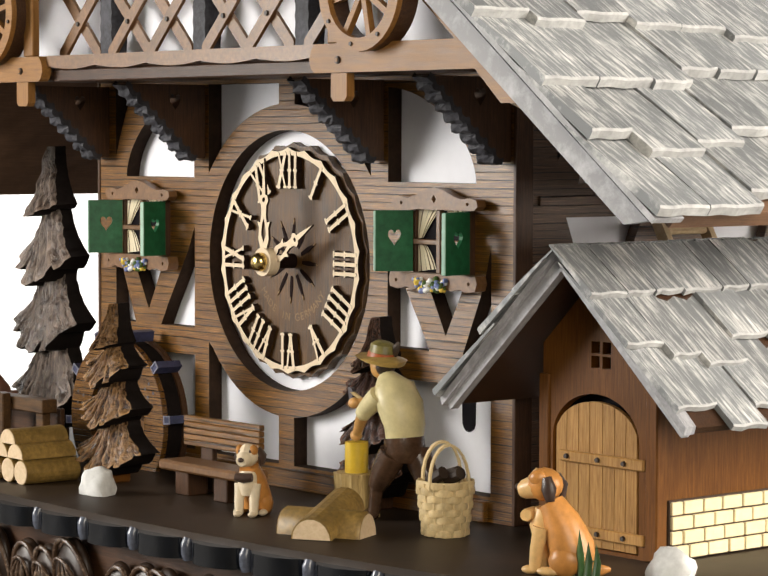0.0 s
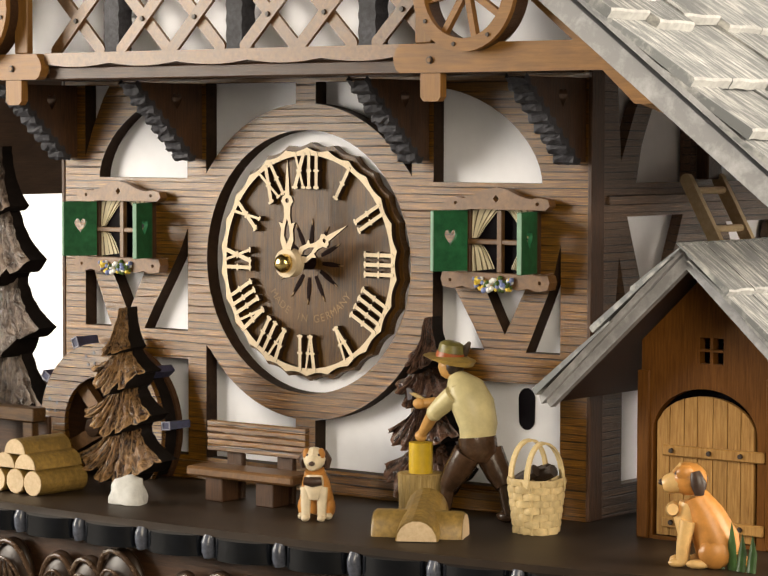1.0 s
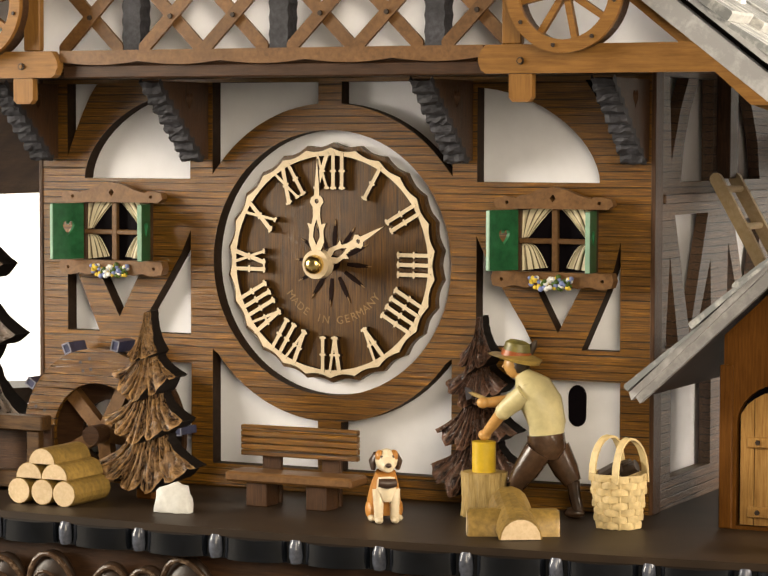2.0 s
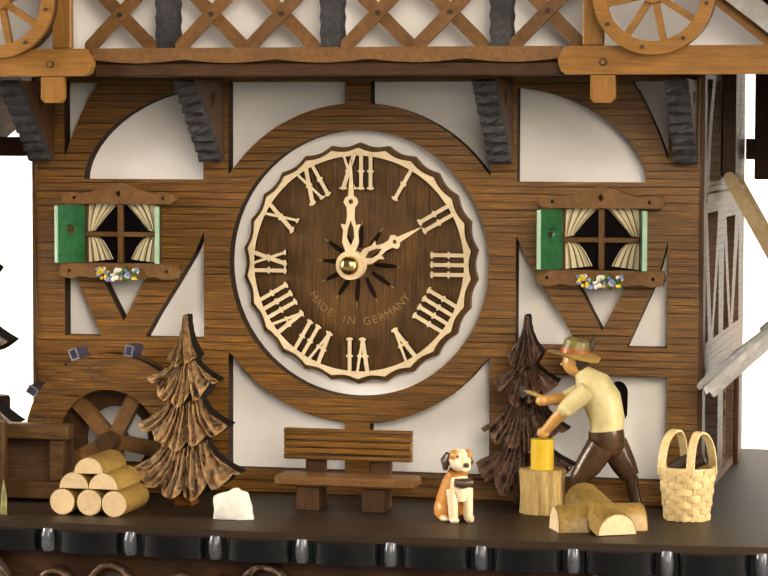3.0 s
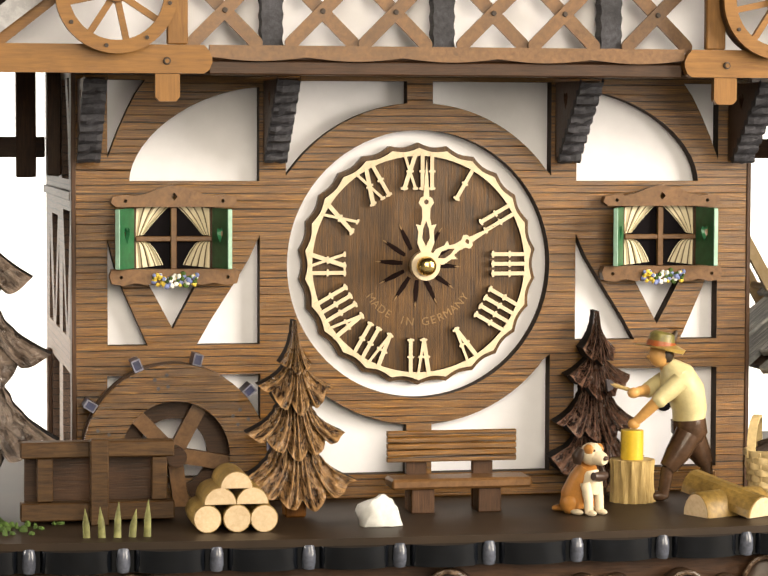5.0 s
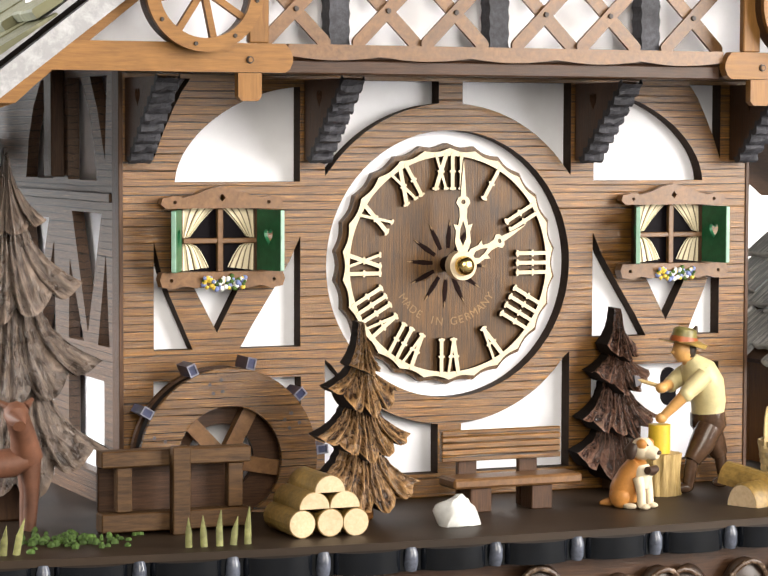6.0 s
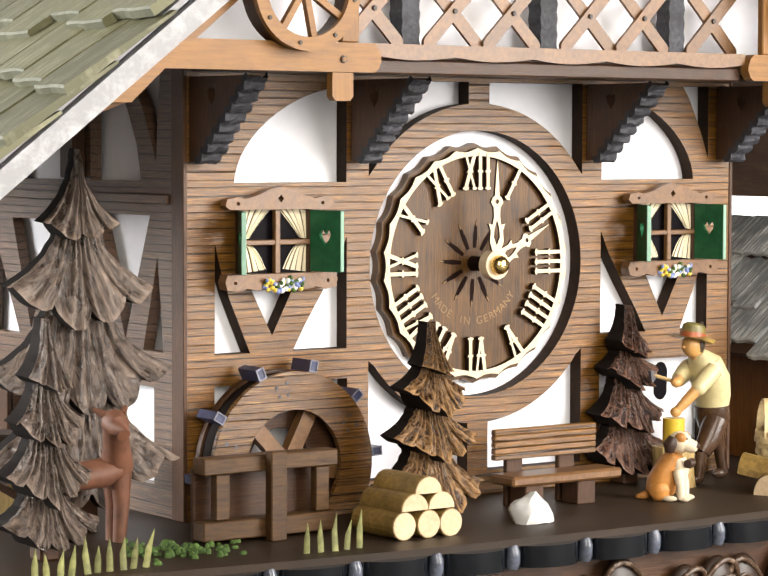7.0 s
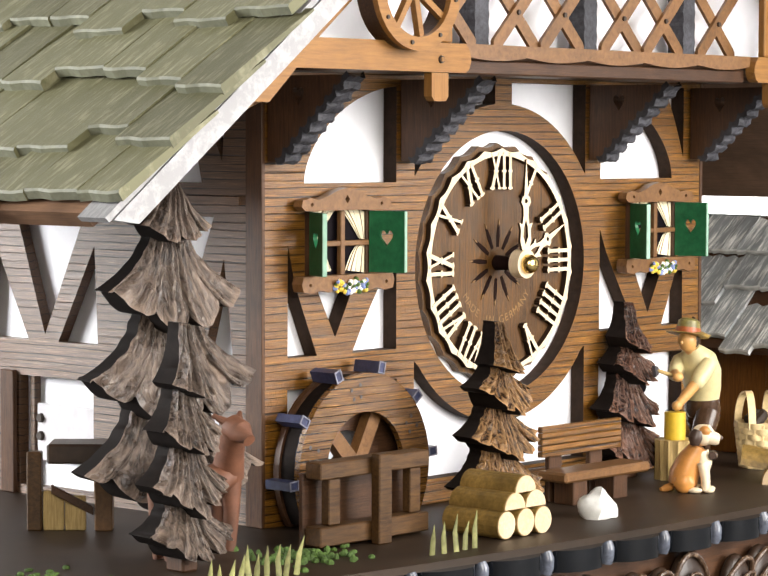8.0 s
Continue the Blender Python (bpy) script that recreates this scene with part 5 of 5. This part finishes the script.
def dog(name, x, y, z, turn, k, fur, label):
    """A sitting dog that looks along -x before it is turned."""
    mats = [fur[0], fur[1], fur[2]]
    bm = limb([(5.5, 0, 3), (4.8, 0, 7), (2.2, 0, 13), (-0.8, 0, 18)], [6.3, 6.6, 5.4, 3.8], 14, None, 0, (0.9, 0.95))
    bm = limb([(-1.5, 0, 16), (-2.6, 0, 12), (-2.2, 0, 8)], [3.2, 3.6, 2.8], 12, bm, 1)
    for s in (-1, 1):
        bm = limb([(-2.2, s * 2.9, 12), (-3.4, s * 2.9, 6), (-3.8, s * 2.9, 0.9)], [2.2, 1.8, 1.6], 10, bm, 1)
        bm = ball((-5.0, s * 2.9, 1.1), (2.4, 1.6, 1.2), bm, 1)
        bm = ball((4.6, s * 4.4, 4.0), (4.4, 2.6, 4.2), bm, 0)
        bm = ball((0.4, s * 4.9, 1.2), (3.2, 1.5, 1.2), bm, 1)
        bm = limb([(-0.6, s * 3.6, 24.6), (0.4, s * 4.7, 21.8), (0.6, s * 4.4, 18.8)], [1.5, 2.4, 1.4] if k < 1.3 else [1.1, 1.7, 1.0], 8, bm, 2, (1.2, 0.6))
        bm = ball((-5.2, s * 1.9, 23.9), 0.75, bm, 2)
        bm = ball((-3.2, s * 2.6, 24.2), (2.4, 1.6, 2.2), bm, 0)
    bm = ball((-2.2, 0, 22.4), (4.7, 4.1, 4.3), bm, 1 if k < 1.3 else 0, 14)
    bm = limb([(-5.0, 0, 21.6), (-8.0, 0, 20.8), (-8.9, 0, 20.6)], [3.0, 2.4, 1.7], 12, bm, 1)
    bm = ball((-9.2, 0, 21.4), (1.0, 1.2, 0.9), bm, 2)
    bm = limb([(-3.6, 0, 25.4), (-5.6, 0, 23.4)], [1.6, 1.4], 8, bm, 1)
    bm = limb([(-6.2, -3.2, 14.8), (-6.4, 0, 14.4), (-6.2, 3.2, 14.8)], [1.5, 1.9, 1.5], 10, bm, 2 if fur[2] is FUR_D and k < 1.3 else 1)
    bm = limb([(9.5, 0, 2), (12, 1.5, 1.3), (13.6, 4, 1.2)], [1.7, 1.5, 0.7], 8, bm, 0)
    m = Matrix.Translation((x, y, z)) @ Matrix.Rotation(radians(turn), 4, "Z") @ Matrix.Scale(k, 4)
    bmesh.ops.transform(bm, matrix=m, verts=bm.verts)
    solid(name, bm, mats, (x, y, z), label, "dog figurine", "sitting dogs")


dog("dog_figurine", 59, -65, -7, 122, 1.15, (FUR_O, FUR_W, FUR_D), "sitting dog figurine, white chest, orange back and brown ears")
dog("dog_figurine", 243, -65, -7, 28, 1.45, (FUR_O, FUR_C, FUR_D), "larger sitting orange dog figurine in front of the shed door")


def deer():
    x, y = -201, -27
    bm = limb([(x - 34, y - 2, 19), (x - 20, y - 2, 20), (x - 6, y - 2, 21), (x + 2, y - 3, 24)], [7.0, 7.5, 8, 6.5], 12, None, 0, (0.75, 1))
    bm = limb([(x, y - 3, 23), (x - 3, y - 8, 33), (x - 7, y - 14, 41)], [6.6, 5.2, 4.8], 12, bm)
    bm = limb([(x - 7, y - 13, 42), (x - 8, y - 19, 41), (x - 8.5, y - 23.5, 38)], [5.2, 4.4, 2.6], 10, bm)
    for s in (-1, 1):
        bm = limb([(x + 1.5, y + s * 3.2, 23), (x + 1.8, y + s * 3.2, 8), (x + 1, y + s * 2.8, -6.8)], [4.6, 3.2, 2.6], 10, bm)
        bm = limb([(x - 30, y + s * 3.2, 18), (x - 31, y + s * 3.4, 6), (x - 30, y + s * 3.2, -6.8)], [4.4, 2.7, 2.3], 10, bm)
        bm = limb([(x - 6.5 + s * 3.6, y - 12, 44.5), (x - 6.5 + s * 7.2, y - 9.0, 47.0)], [1.8, 0.9], 8, bm)
    solid("deer_figurine", bm, DEER, (x, y, -7), "plain red-brown carved deer figurine among the firs", "deer figurine")


deer()


def feeding_rack():
    """A small hay rack for the deer: two posts, a plank manger, a slanting brace and a dark roof board."""
    t = thing("feeding_rack", (-207, 54, -7), "small wooden feeding rack with ochre planks and a dark top", "feeding rack")
    a, b = Vector((-217, 65, 0)), Vector((-198, 44.5, 0))
    d = (b - a).normalized()
    side = Vector((-d.y, d.x, 0))

    def beam(p, q, w, h, z0, z1, lift=0.0):
        """A squared piece between two points, w thick across, from z0 to z1, its second end lifted."""
        bm = bmesh.new()
        ends = [[bm.verts.new(c + side * k * w / 2 + Vector((0, 0, z + up))) for k, z in ((-1, z0), (1, z0), (1, z1), (-1, z1))] for c, up in ((p, 0.0), (q, lift))]
        for i in range(4):
            bm.faces.new((ends[0][i], ends[0][(i + 1) % 4], ends[1][(i + 1) % 4], ends[1][i]))
        bm.faces.new(ends[0])
        bm.faces.new(ends[1])
        bmesh.ops.bevel(bm, geom=bm.edges[:], offset=h, segments=1, affect="EDGES")
        return bm

    part("post", beam(a - d * 3, a + d * 3, 6, 0.5, -7, 25), TROUGH, t)
    part("post", beam(b - d * 3.6, b + d * 3.6, 7, 0.5, -7, 18), LATTICE, t, "lighter brown post")
    for k in range(2):
        part("plank", beam(a + d * (3.4 + k * 8.8), a + d * (11.8 + k * 8.8), 3, 0.4, -7, 9 - 2 * k), STUMP, t, "ochre upright plank")
    part("brace", beam(a + d * 7 - side * 3, b - d * 4 - side * 3, 2.2, 0.3, 8.5, 12, -9.0), DARKWOOD, t)
    part("roof_board", beam(a + d * 6, b + d * 16, 20, 0.8, 21, 29), CARVED_DARK, t, "dark rough top")


feeding_rack()


def tuft(x, y, n, h, w, seed, label, mat=GRASS, fat=1.0):
    t = thing("grass_tuft", (x, y, -7), label, "grass", "grass tufts")
    rnd = random.Random(seed)
    for k in range(n):
        cx = x + (k - (n - 1) / 2) * w / n
        hh = h * rnd.uniform(0.75, 1.1)
        lean = rnd.uniform(-1.2, 1.2) + (k - (n - 1) / 2) * 0.8
        bm = limb([(cx, y + rnd.uniform(-1.5, 1.5), -7), (cx + lean * 0.4, y, -7 + hh * 0.5), (cx + lean, y - 1, -7 + hh)], [1.5 * fat, 1.35 * fat, 0.1], 8, None, 0, (1, 0.5))
        part("blade", bm, mat, t, smooth=True)


tuft(-142, -94, 5, 15, 30, 1, "five stiff painted yellow-green grass blades")
tuft(-233, -86, 6, 13, 30, 2, "stiff painted green grass blades by the deer")
tuft(-262, -92, 4, 12, 20, 6, "low painted green grass blades at the base's edge")
tuft(258, -66, 5, 17, 22, 4, "five broad dark green painted leaves behind a dog", LEAFGREEN, 1.35)


def moss():
    rnd = random.Random(11)
    bm = None
    for _ in range(90):
        bm = ball((rnd.gauss(-192, 11), rnd.gauss(-62, 9), -6.6), (rnd.uniform(0.8, 2), rnd.uniform(0.8, 2), rnd.uniform(0.8, 2.4)), bm, 0, 6)
    for _ in range(60):
        bm = ball((rnd.gauss(-292, 10), rnd.gauss(-30, 16), -6.6), (rnd.uniform(1, 2), rnd.uniform(1, 2), rnd.uniform(0.6, 1.6)), bm, 0, 6)
    solid("moss", bm, MOSS, (-192, -62, -7), "bright green crumbled moss on the base board", "moss", "", "stuff")


moss()

# ---- shingles ----
for (roof, slate), s in zip(ROOFS, (-1, 1)):
    shingles(roof, slate, (s * 299.5, 124.6), s, 0.77, 10, 29.3, -70, 208, (21, 24.5, 28), 4.2, 7 + s)
for s in (-1, 1):
    shingles(SHED_ROOF, SLATE_R, (SH_X + s * 66, SH_Z + 0.6 - SH_TAN * 66), s, SH_TAN, 3, 22.5, -46, 64, (15, 18, 21), 2.6, 20 + s)


def motions():
    """The whole clock turns once past the camera with its stand."""
    c = Vector((AXIS[0], AXIS[1], 0))
    times = [0.5 * i for i in range(17)]
    turns = [(t, Matrix.Translation(c) @ Matrix.Rotation(radians(stand_turn(t)), 4, "Z") @ Matrix.Translation(-c)) for t in times]
    for ob in CLOCK:
        rest = ob.matrix_basis.copy()
        walk(ob, [(t, m @ rest) for t, m in turns])


motions()
